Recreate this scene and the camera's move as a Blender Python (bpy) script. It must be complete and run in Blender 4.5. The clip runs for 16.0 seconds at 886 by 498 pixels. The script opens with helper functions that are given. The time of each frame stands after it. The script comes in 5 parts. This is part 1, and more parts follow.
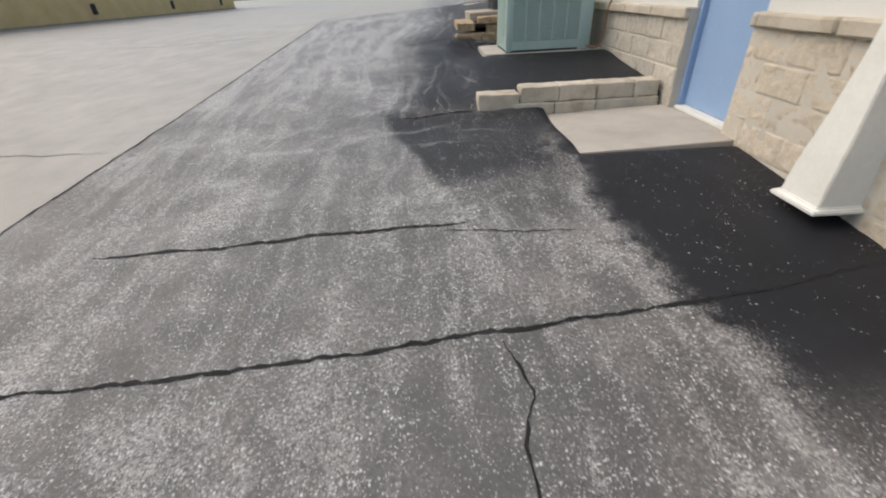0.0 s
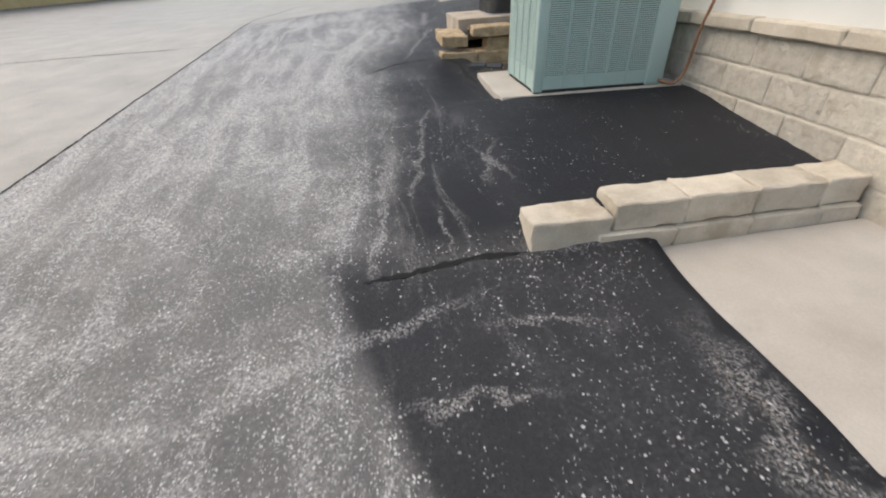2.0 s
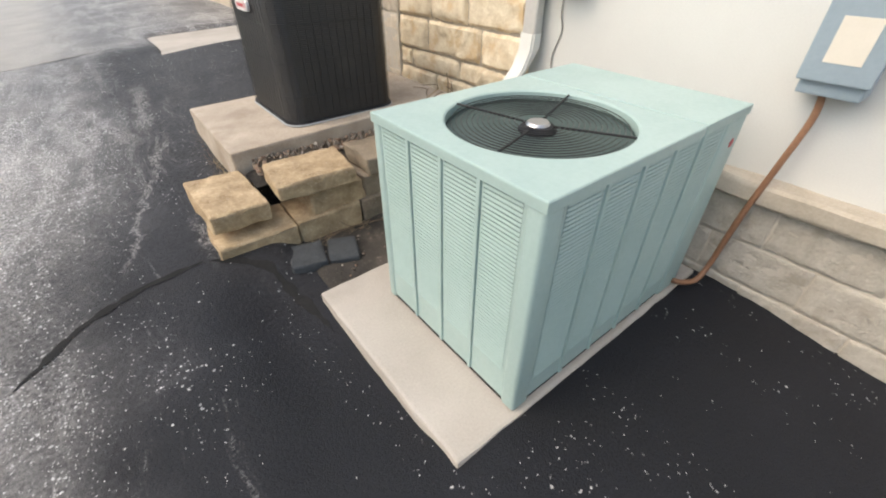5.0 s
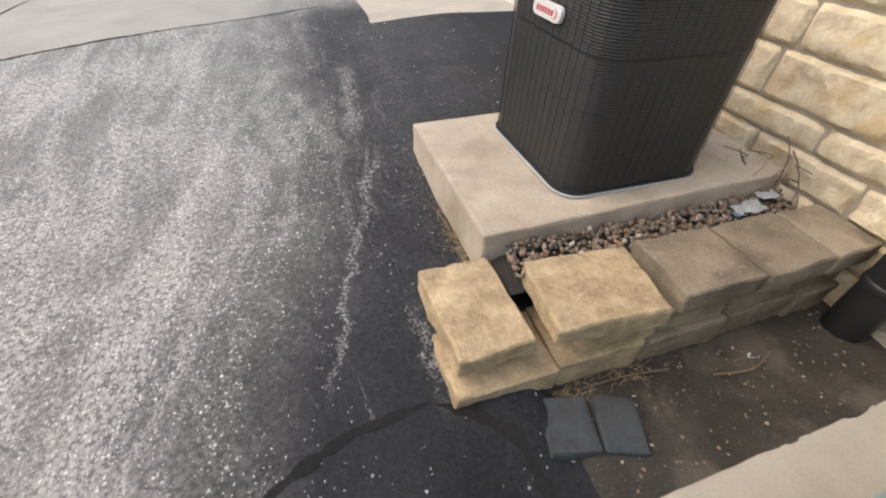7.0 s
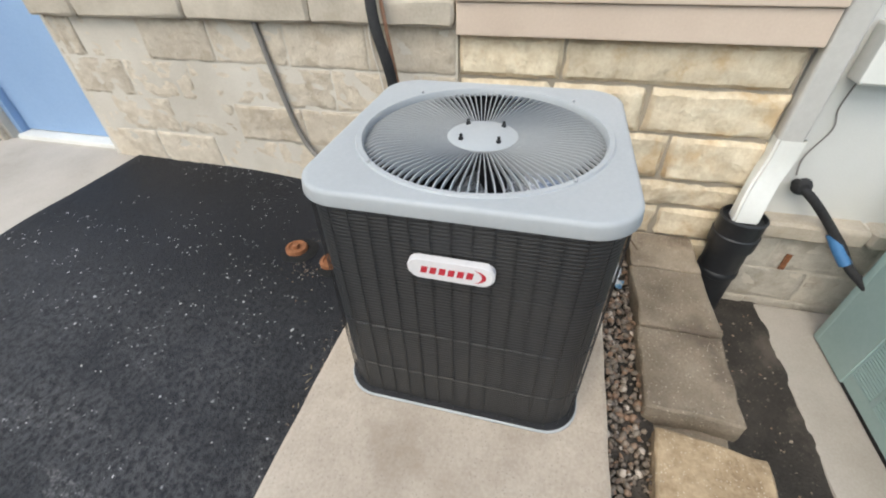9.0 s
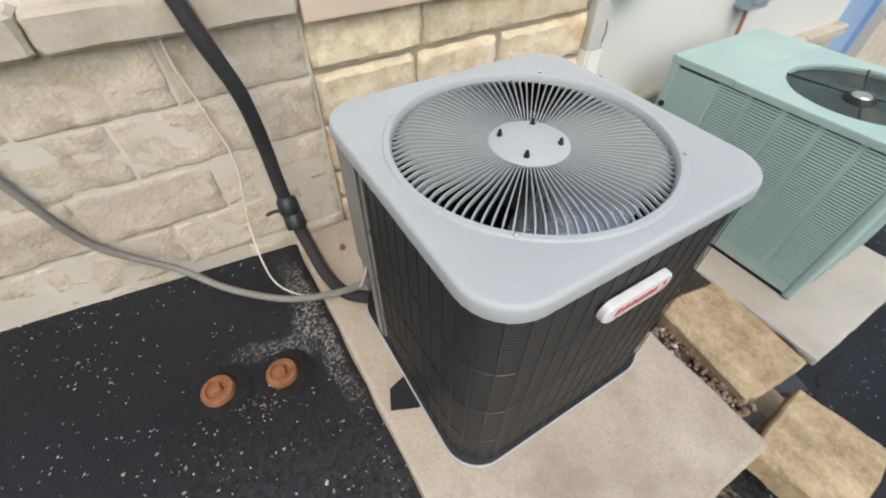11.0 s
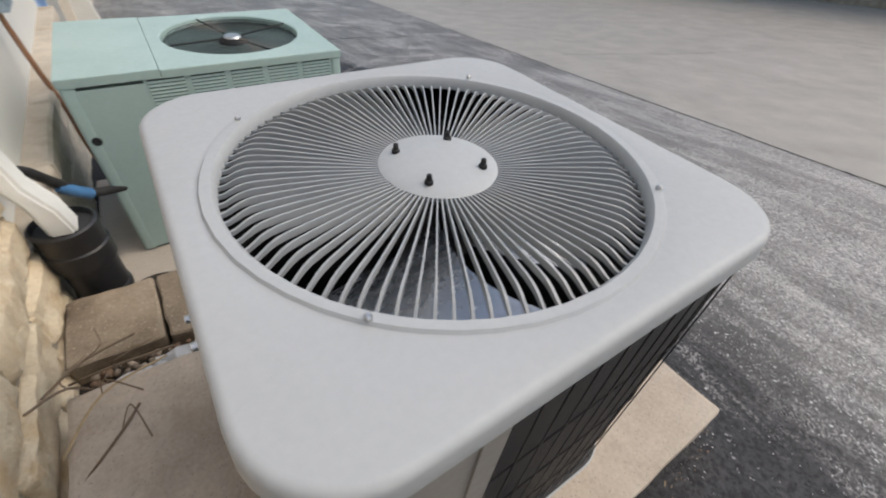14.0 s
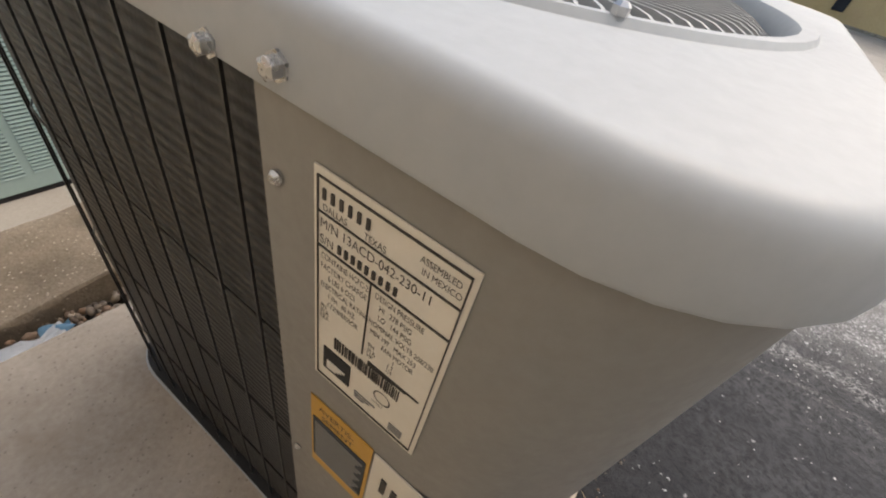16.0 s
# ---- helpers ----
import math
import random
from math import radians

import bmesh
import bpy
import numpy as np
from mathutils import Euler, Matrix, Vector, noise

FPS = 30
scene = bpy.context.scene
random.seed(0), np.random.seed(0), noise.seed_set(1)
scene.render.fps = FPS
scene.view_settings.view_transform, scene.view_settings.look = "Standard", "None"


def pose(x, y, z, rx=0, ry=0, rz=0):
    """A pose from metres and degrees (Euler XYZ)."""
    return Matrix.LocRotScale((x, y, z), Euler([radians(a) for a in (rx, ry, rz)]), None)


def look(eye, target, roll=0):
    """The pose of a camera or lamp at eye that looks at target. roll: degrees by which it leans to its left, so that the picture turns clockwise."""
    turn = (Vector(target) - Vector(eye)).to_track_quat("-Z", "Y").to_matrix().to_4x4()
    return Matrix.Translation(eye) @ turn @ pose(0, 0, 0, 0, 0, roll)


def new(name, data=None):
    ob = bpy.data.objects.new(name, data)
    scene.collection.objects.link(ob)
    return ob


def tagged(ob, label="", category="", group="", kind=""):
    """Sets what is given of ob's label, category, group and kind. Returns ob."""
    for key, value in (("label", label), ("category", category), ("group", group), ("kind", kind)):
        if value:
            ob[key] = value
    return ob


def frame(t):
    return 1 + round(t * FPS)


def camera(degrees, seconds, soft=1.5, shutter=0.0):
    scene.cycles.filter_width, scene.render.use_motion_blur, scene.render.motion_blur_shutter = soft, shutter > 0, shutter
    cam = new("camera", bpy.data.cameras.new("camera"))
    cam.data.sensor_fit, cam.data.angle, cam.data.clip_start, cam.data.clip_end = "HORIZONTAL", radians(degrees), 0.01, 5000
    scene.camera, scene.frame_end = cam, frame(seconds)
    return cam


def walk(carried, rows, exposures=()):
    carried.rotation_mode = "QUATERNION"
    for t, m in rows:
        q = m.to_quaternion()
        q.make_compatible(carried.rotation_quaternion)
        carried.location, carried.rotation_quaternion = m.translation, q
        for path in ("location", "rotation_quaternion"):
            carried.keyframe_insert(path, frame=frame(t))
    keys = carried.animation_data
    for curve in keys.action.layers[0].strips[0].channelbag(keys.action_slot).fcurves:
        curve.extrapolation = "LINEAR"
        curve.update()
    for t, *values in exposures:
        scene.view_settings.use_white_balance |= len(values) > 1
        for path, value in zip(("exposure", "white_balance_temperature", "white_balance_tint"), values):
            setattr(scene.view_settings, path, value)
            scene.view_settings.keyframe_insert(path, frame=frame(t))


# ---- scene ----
cam = camera(94.3, 16.0, soft=2.0, shutter=0.15)
PATH = [
    (0, (0.636, 1.28, 0.429), (0.65, 2.972, -0.639), -3.0),
    (0.5, (0.518, 1.907, 0.449), (0.485, 3.567, -0.666), -0.0),
    (1, (0.513, 2.523, 0.489), (0.515, 4.2, -0.601), -3.9),
    (1.5, (0.469, 3.158, 0.5), (0.378, 4.821, -0.608), -1.8),
    (2, (0.509, 3.776, 0.529), (0.684, 5.424, -0.591), -2.7),
    (2.5, (0.475, 4.351, 0.574), (0.57, 5.995, -0.561), -2.0),
    (3, (0.492, 4.897, 0.636), (0.989, 6.472, -0.492), -1.4),
    (3.5, (0.594, 5.407, 0.713), (1.132, 6.907, -0.496), -2.4),
    (4, (0.669, 5.88, 0.81), (1.534, 7.249, -0.364), -0.6),
    (4.2, (0.737, 6.017, 0.853), (1.744, 7.328, -0.273), -1.0),
    (6.3, (1.059, 7.301, 1.024), (1.834, 8.491, -0.385), -0.4),
    (6.5, (0.975, 7.43, 1.027), (1.598, 8.728, -0.362), 0.8),
    (7, (0.778, 7.768, 1.04), (1.315, 9.146, -0.307), 3.4),
    (7.5, (0.802, 8.164, 1.043), (1.501, 9.52, -0.25), 0.9),
    (8, (0.824, 8.537, 1.148), (1.889, 9.719, -0.064), -1.2),
    (8.5, (0.853, 8.843, 1.239), (2.219, 9.615, -0.002), -1.8),
    (9, (1.064, 9.059, 1.292), (2.548, 9.464, 0.015), -1.7),
    (9.2, (1.102, 9.124, 1.306), (2.596, 9.403, 0.005), -0.7),
    (11.3, (1.530, 9.878, 1.357), (2.465, 8.952, -0.149), -0.0),
    (11.5, (1.561, 9.912, 1.377), (2.303, 8.885, -0.171), -0.6),
    (12, (1.691, 9.858, 1.357), (2.204, 8.778, -0.247), -1.8),
    (12.5, (1.850, 9.851, 1.361), (2.261, 8.833, -0.310), -1.8),
    (13, (2.081, 9.933, 1.336), (2.120, 8.846, -0.343), 2.8),
    (13.5, (2.199, 9.792, 1.265), (1.847, 8.588, -0.293), 5.1),
    (14, (2.366, 9.656, 1.164), (1.463, 8.485, -0.183), 6.1),
    (14.5, (2.491, 9.546, 0.991), (1.267, 8.756, -0.379), 13.6),
    (15, (2.494, 9.504, 0.924), (1.164, 8.833, -0.411), 15.6),
    (15.5, (2.505, 9.490, 0.893), (1.165, 8.835, -0.439), 15.9),
    (16, (2.502, 9.492, 0.894), (1.162, 8.852, -0.447), 16.0),
]
walk(cam, [(t, look(eye, target, roll)) for t, eye, target, roll in PATH],
     exposures=[(0, 0.46, 6850, 8), (4, 0.90, 6850, 8), (6.5, 0.85, 7050, 10), (9, 0.70, 6280, 4), (13, 0.64, 6650, 7), (14.2, 0.40, 6650, 9), (15, 0.58, 6800, 10), (16, 0.72, 6850, 10)])

# ---- light ----
world = bpy.data.worlds.new("sky_world")
scene.world = world
world.use_nodes = True
wn = world.node_tree.nodes
sky = wn.new("ShaderNodeTexSky")
sky.sky_type = "NISHITA"
sky.sun_disc = False
sky.sun_elevation, sky.sun_rotation = radians(52), radians(-70)
sky.dust_density, sky.air_density, sky.ozone_density = 4.0, 1.4, 1.5
bg = wn["Background"]
bg.inputs["Strength"].default_value = 0.15
world.node_tree.links.new(sky.outputs[0], bg.inputs["Color"])

sun = new("sun", bpy.data.lights.new("sun", "SUN"))
sun.data.energy, sun.data.angle, sun.data.color = 0.32, radians(70), (1.0, 0.94, 0.86)
sun.matrix_world = look((-5.7, 2.1, 7.8), (0, 0, 0))


# ---- materials ----
def nodes_of(m):
    m.use_nodes = True
    t = m.node_tree
    return t, t.nodes["Principled BSDF"]


def ramp(t, fac, stops):
    r = t.nodes.new("ShaderNodeValToRGB")
    e = r.color_ramp.elements
    while len(e) < len(stops):
        e.new(0.5)
    for k, (p, c) in enumerate(stops):
        e[k].position, e[k].color = p, (*c, 1) if len(c) == 3 else c
    t.links.new(fac, r.inputs[0])
    return r.outputs[0]


def noise_tex(t, vec, scale, detail=4.0, rough=0.55):
    n = t.nodes.new("ShaderNodeTexNoise")
    n.inputs["Scale"].default_value, n.inputs["Detail"].default_value, n.inputs["Roughness"].default_value = scale, detail, rough
    t.links.new(vec, n.inputs["Vector"])
    return n.outputs[0]


def mixc(t, fac, a, b, mode="MIX"):
    n = t.nodes.new("ShaderNodeMix")
    n.data_type, n.blend_type = "RGBA", mode
    for sock, v in ((n.inputs[0], fac), (n.inputs[6], a), (n.inputs[7], b)):
        if isinstance(v, (int, float)):
            sock.default_value = v
        elif isinstance(v, tuple):
            sock.default_value = (*v, 1)
        else:
            t.links.new(v, sock)
    return n.outputs[2]


def calc(t, op, a, b=0.0, c=0.0):
    n = t.nodes.new("ShaderNodeMath")
    n.operation = op
    for sock, v in zip(n.inputs, (a, b, c)):
        if isinstance(v, (int, float)):
            sock.default_value = v
        else:
            t.links.new(v, sock)
    return n.outputs[0]


def smooth(t, v, lo, hi, a=0.0, b=1.0):
    n = t.nodes.new("ShaderNodeMapRange")
    n.interpolation_type = "SMOOTHSTEP"
    t.links.new(v, n.inputs[0])
    for k, x in enumerate((lo, hi, a, b)):
        n.inputs[k + 1].default_value = x
    return n.outputs[0]


def add_bump(t, p, height, strength, dist):
    b = t.nodes.new("ShaderNodeBump")
    b.inputs["Strength"].default_value, b.inputs["Distance"].default_value = strength, dist
    t.links.new(height, b.inputs["Height"])
    t.links.new(b.outputs[0], p.inputs["Normal"])


def where(t, stretch=(1, 1, 1), own=False):
    g = t.nodes.new("ShaderNodeTexCoord" if own else "ShaderNodeNewGeometry")
    m = t.nodes.new("ShaderNodeMapping")
    m.inputs["Scale"].default_value = stretch
    t.links.new(g.outputs["Object"] if own else g.outputs["Position"], m.inputs["Vector"])
    return m.outputs[0]


def surface(name, dark, light, rough=0.7, metal=0.0, coarse=3.0, fine=60.0, bump=0.3, dist=0.004, stain=None, vary=0.0, speck=None, own=False):
    """Two scales of noise in colour, fine relief, and, where given, stains and specks."""
    m = bpy.data.materials.new(name)
    t, p = nodes_of(m)
    v = where(t, own=own)
    big, small = noise_tex(t, v, coarse), noise_tex(t, v, fine, 6.0, 0.65)
    both = calc(t, "ADD", calc(t, "MULTIPLY", big, 0.6), calc(t, "MULTIPLY", small, 0.4))
    col = ramp(t, both, ((0.32, dark), (0.68, light)))
    if stain:
        col = mixc(t, smooth(t, noise_tex(t, v, coarse * 0.45, 5.0, 0.6), 0.52, 0.68, 0, 0.75), col, stain)
    if vary:
        info = t.nodes.new("ShaderNodeObjectInfo")
        hv = t.nodes.new("ShaderNodeHueSaturation")
        t.links.new(calc(t, "ADD", 1 - vary, calc(t, "MULTIPLY", info.outputs["Random"], 2 * vary)), hv.inputs["Value"])
        t.links.new(col, hv.inputs["Color"])
        col = hv.outputs[0]
    if speck:
        vo = t.nodes.new("ShaderNodeTexVoronoi")
        vo.inputs["Scale"].default_value = speck[0]
        t.links.new(v, vo.inputs["Vector"])
        col = mixc(t, smooth(t, vo.outputs["Distance"], 0.12, 0.2, 0.8, 0.0), col, speck[1])
    t.links.new(col, p.inputs["Base Color"])
    p.inputs["Metallic"].default_value = metal
    t.links.new(smooth(t, both, 0.3, 0.7, min(1, rough + 0.08), max(0.05, rough - 0.08)), p.inputs["Roughness"])
    if bump:
        add_bump(t, p, both, bump, dist)
    return m


def ground_material():
    m = bpy.data.materials.new("driveway_asphalt")
    t, p = nodes_of(m)
    v = where(t)
    sep = t.nodes.new("ShaderNodeSeparateXYZ")
    t.links.new(v, sep.inputs[0])
    x, y = sep.outputs[0], sep.outputs[1]
    warp = noise_tex(t, v, 1.3, 4.0)
    warp2 = noise_tex(t, v, 7.0, 5.0, 0.6)
    wob = calc(t, "ADD", calc(t, "MULTIPLY", calc(t, "SUBTRACT", warp, 0.5), 1.1), calc(t, "MULTIPLY", calc(t, "SUBTRACT", warp2, 0.5), 0.35))
    aggregate = noise_tex(t, v, 170.0, 3.0, 0.7)
    grain = noise_tex(t, v, 55.0, 5.0, 0.7)
    blotch = noise_tex(t, v, 2.2, 5.0, 0.6)
    bend = t.nodes.new("ShaderNodeVectorMath")
    bend.operation = "MULTIPLY_ADD"
    nz = t.nodes.new("ShaderNodeTexNoise")
    nz.inputs["Scale"].default_value, nz.inputs["Detail"].default_value = 0.9, 3.0
    t.links.new(v, nz.inputs["Vector"])
    t.links.new(nz.outputs["Color"], bend.inputs[0])
    bend.inputs[1].default_value = (0.5, 1.2, 0)
    t.links.new(v, bend.inputs[2])
    lean = t.nodes.new("ShaderNodeMapping")
    lean.inputs["Rotation"].default_value = (0, 0, radians(14))
    lean.inputs["Scale"].default_value = (5.0, 0.7, 1)
    t.links.new(bend.outputs[0], lean.inputs["Vector"])
    streak = noise_tex(t, lean.outputs[0], 1.1, 7.0, 0.66)
    lean2 = t.nodes.new("ShaderNodeMapping")
    lean2.inputs["Rotation"].default_value = (0, 0, radians(16))
    lean2.inputs["Scale"].default_value = (9.0, 1.1, 1)
    t.links.new(bend.outputs[0], lean2.inputs["Vector"])
    scuff = noise_tex(t, lean2.outputs[0], 0.9, 7.0, 0.7)
    patch = noise_tex(t, v, 1.7, 7.0, 0.68)
    # faded wearing course, with paler worn tracks and patches
    old = ramp(t, calc(t, "ADD", calc(t, "MULTIPLY", grain, 0.62), calc(t, "MULTIPLY", blotch, 0.38)), ((0.34, (0.034, 0.033, 0.033)), (0.50, (0.110, 0.105, 0.101)), (0.66, (0.30, 0.282, 0.272))))
    gritty = smooth(t, grain, 0.40, 0.60)
    old = mixc(t, calc(t, "MULTIPLY", smooth(t, streak, 0.49, 0.66, 0.0, 0.48), gritty), old, (0.50, 0.48, 0.465))
    old = mixc(t, calc(t, "MULTIPLY", smooth(t, patch, 0.53, 0.66, 0.0, 0.62), gritty), old, (0.52, 0.50, 0.485))
    old = mixc(t, smooth(t, patch, 0.50, 0.37, 0.0, 0.75), old, (0.06, 0.058, 0.058))
    # worn lane paled further: low-angle sky glare is put into its colour
    glare_lane = calc(t, "MULTIPLY", smooth(t, y, 5.2, 7.4), smooth(t, x, 0.70, 0.0))
    old = mixc(t, calc(t, "MULTIPLY", calc(t, "MULTIPLY", glare_lane, smooth(t, streak, 0.36, 0.58, 0.15, 0.70)), gritty), old, (0.47, 0.45, 0.435))
    # concrete of the far lane
    conc = ramp(t, calc(t, "ADD", calc(t, "MULTIPLY", grain, 0.4), calc(t, "MULTIPLY", blotch, 0.6)), ((0.30, (0.22, 0.205, 0.18)), (0.7, (0.40, 0.375, 0.335))))
    lane = smooth(t, calc(t, "SUBTRACT", calc(t, "SUBTRACT", calc(t, "MULTIPLY", y, 0.1), 2.75), x), -0.02, 0.02)
    cross = calc(t, "SUBTRACT", calc(t, "SUBTRACT", y, 11.77), calc(t, "MULTIPLY", x, 0.24))
    far = calc(t, "MULTIPLY", smooth(t, cross, -0.03, 0.03), smooth(t, x, 1.1, 0.3))
    paved = calc(t, "MAXIMUM", lane, far)
    col = mixc(t, paved, old, conc)
    # fresh black sealer along the wall
    edge_n = calc(t, "SUBTRACT", x, calc(t, "ADD", smooth(t, y, 8.4, 9.8, 0.32, 0.84), calc(t, "MULTIPLY", wob, 0.80)))
    seal_n = calc(t, "MULTIPLY", smooth(t, edge_n, -0.40, 0.40), smooth(t, y, 5.0, 5.5))
    line = calc(t, "SUBTRACT", x, calc(t, "SUBTRACT", 1.94, calc(t, "MULTIPLY", y, 0.34)))
    seal_m = calc(t, "MULTIPLY", smooth(t, calc(t, "ADD", line, calc(t, "MULTIPLY", wob, 0.06)), -0.04, 0.08, 0.0, 0.90), calc(t, "MULTIPLY", smooth(t, calc(t, "ADD", y, calc(t, "MULTIPLY", wob, 0.9)), 3.1, 4.2), smooth(t, y, 5.6, 5.2)))
    edge_s = calc(t, "SUBTRACT", x, calc(t, "ADD", smooth(t, y, 2.35, 3.1, 1.80, 1.58), calc(t, "MULTIPLY", wob, 0.36)))
    seal_s = calc(t, "MULTIPLY", smooth(t, edge_s, -0.05, 0.08), smooth(t, y, 1.6, 2.4))
    seal_n = calc(t, "MAXIMUM", seal_n, seal_m)
    seal = calc(t, "MULTIPLY", calc(t, "MULTIPLY", calc(t, "MAXIMUM", seal_n, seal_s), smooth(t, y, 12.3, 11.7)), calc(t, "SUBTRACT", 1.0, paved))
    black = ramp(t, calc(t, "ADD", calc(t, "MULTIPLY", grain, 0.5), calc(t, "MULTIPLY", warp, 0.5)), ((0.32, (0.005, 0.0055, 0.0075)), (0.55, (0.0125, 0.0138, 0.0185)), (0.72, (0.030, 0.032, 0.039))))
    # the sealer has greyed with use past the block wall
    used = calc(t, "MULTIPLY", calc(t, "MULTIPLY", smooth(t, y, 7.6, 9.4), smooth(t, x, 2.3, 1.5)), smooth(t, patch, 0.34, 0.60, 0.35, 0.95))
    black = mixc(t, calc(t, "MULTIPLY", used, smooth(t, grain, 0.36, 0.62)), black, (0.072, 0.072, 0.075))
    col = mixc(t, seal, col, black)
    # pale wear through the sealer: scuffed stripes, and a chalky rim at its edge
    rim = calc(t, "MULTIPLY", calc(t, "MULTIPLY", smooth(t, edge_n, -0.35, 0.35), smooth(t, edge_n, 0.25, 0.95, 1.0, 0.0)), smooth(t, y, 4.2, 5.2))
    rim_s = calc(t, "MULTIPLY", calc(t, "MULTIPLY", smooth(t, edge_s, -0.20, -0.02), smooth(t, edge_s, 0.0, 0.16, 1.0, 0.0)), smooth(t, y, 5.0, 4.4))
    chalk = calc(t, "MAXIMUM", calc(t, "MULTIPLY", rim, smooth(t, scuff, 0.54, 0.66, 0.0, 0.7)), calc(t, "MULTIPLY", rim_s, smooth(t, warp2, 0.38, 0.52)))
    grit = noise_tex(t, v, 95.0, 4.0, 0.75)

    def scuff_line(along, across, start, slope, first, last, width):
        """A thin dragged line: across = start + slope * (along - first), wavering, between first and last."""
        sway = calc(t, "ADD", calc(t, "MULTIPLY", calc(t, "SUBTRACT", warp2, 0.5), 0.22), calc(t, "MULTIPLY", calc(t, "SUBTRACT", grain, 0.5), 0.05))
        off = calc(t, "SUBTRACT", calc(t, "ADD", across, sway), calc(t, "ADD", start - slope * first, calc(t, "MULTIPLY", along, slope)))
        ends = calc(t, "MULTIPLY", smooth(t, along, first - 0.1, first + 0.2), smooth(t, along, last - 0.2, last + 0.1, 1.0, 0.0))
        return calc(t, "MULTIPLY", smooth(t, calc(t, "ABSOLUTE", off), width * 0.3, width, 1.0, 0.0), ends)

    for spec in ((y, x, 0.69, 0.35, 8.5, 9.75, 0.028), (y, x, 0.62, 0.16, 9.2, 10.4, 0.034), (y, x, -0.05, 0.40, 9.0, 10.9, 0.05), (y, x, 1.05, 0.10, 9.9, 10.8, 0.06), (y, x, 0.05, 0.33, 8.2, 9.6, 0.04),
                 (x, y, 4.66, 0.42, -0.3, 0.75, 0.05), (x, y, 4.93, -0.13, 0.78, 1.28, 0.025), (x, y, 4.60, -0.02, 0.45, 0.95, 0.03), (x, y, 4.72, -0.08, -1.1, -0.2, 0.06),
                 (y, x, 0.36, 0.05, 5.2, 6.3, 0.035), (y, x, 0.74, -0.10, 5.3, 5.7, 0.022), (y, x, 0.56, 0.17, 5.75, 7.05, 0.022), (y, x, 0.44, 0.04, 5.8, 6.5, 0.07), (y, x, 1.13, -0.25, 5.8, 6.3, 0.022),
                 (y, x, 1.055, 0.01, 8.36, 8.74, 0.030), (x, y, 5.275, 0.05, 1.08, 1.46, 0.025), (y, x, 0.95, -0.28, 9.75, 10.6, 0.07), (y, x, 0.72, -0.20, 9.6, 10.5, 0.06), (y, x, 1.0, 0.30, 5.85, 6.25, 0.03), (x, y, 9.73, 0.03, 2.10, 2.72, 0.05), (y, x, 2.34, 0.15, 9.74, 9.98, 0.05)):
        chalk = calc(t, "MAXIMUM", chalk, scuff_line(*spec))
    chalk = calc(t, "MULTIPLY", chalk, smooth(t, grit, 0.46, 0.60))
    col = mixc(t, calc(t, "MULTIPLY", chalk, 0.62), col, (0.52, 0.50, 0.485))
    # pale chips in the stone, whitened so that their glints are in the colour
    ragged = t.nodes.new("ShaderNodeTexNoise")
    ragged.inputs["Scale"].default_value, ragged.inputs["Detail"].default_value = 150.0, 2.0
    t.links.new(v, ragged.inputs["Vector"])
    shift = t.nodes.new("ShaderNodeVectorMath")
    shift.operation = "MULTIPLY_ADD"
    t.links.new(ragged.outputs["Color"], shift.inputs[0])
    shift.inputs[1].default_value = (0.014, 0.014, 0.014)
    t.links.new(v, shift.inputs[2])
    chips = []
    for size, keep_old, keep_new in ((66.0, 0.875, 0.966), (125.0, 0.72, 0.945)):
        vo = t.nodes.new("ShaderNodeTexVoronoi")
        vo.inputs["Scale"].default_value = size
        t.links.new(shift.outputs[0], vo.inputs["Vector"])
        pick = t.nodes.new("ShaderNodeSeparateColor")
        t.links.new(vo.outputs["Color"], pick.inputs[0])
        worn = calc(t, "MULTIPLY", calc(t, "MAXIMUM", smooth(t, streak, 0.42, 0.6), smooth(t, patch, 0.48, 0.6)), calc(t, "SUBTRACT", 0.46, calc(t, "MULTIPLY", seal, 0.36)))
        limit = calc(t, "ADD", calc(t, "SUBTRACT", keep_old + 0.10, worn), calc(t, "MULTIPLY", seal, keep_new - keep_old))
        chips.append(calc(t, "MULTIPLY", smooth(t, vo.outputs["Distance"], 0.20, 0.44, 1.0, 0.0), calc(t, "MULTIPLY", calc(t, "GREATER_THAN", pick.outputs[0], limit), calc(t, "ADD", 0.35, calc(t, "MULTIPLY", pick.outputs[1], 0.65)))))
    chip = calc(t, "MULTIPLY", calc(t, "MAXIMUM", *chips), calc(t, "SUBTRACT", 1.0, paved))
    col = mixc(t, calc(t, "MULTIPLY", chip, 0.95), col, (0.84, 0.83, 0.82))
    t.links.new(col, p.inputs["Base Color"])
    rough = calc(t, "ADD", calc(t, "ADD", 0.34, calc(t, "MULTIPLY", seal, 0.10)), calc(t, "MULTIPLY", grain, 0.32))
    t.links.new(rough, p.inputs["Roughness"])
    t.links.new(calc(t, "SUBTRACT", 0.95, calc(t, "MULTIPLY", seal, 0.65)), p.inputs["Specular IOR Level"])
    high = calc(t, "ADD", calc(t, "MULTIPLY", aggregate, 0.6), calc(t, "MULTIPLY", grain, 0.8))
    add_bump(t, p, calc(t, "ADD", high, calc(t, "MULTIPLY", chip, 0.4)), 0.9, 0.008)
    return m


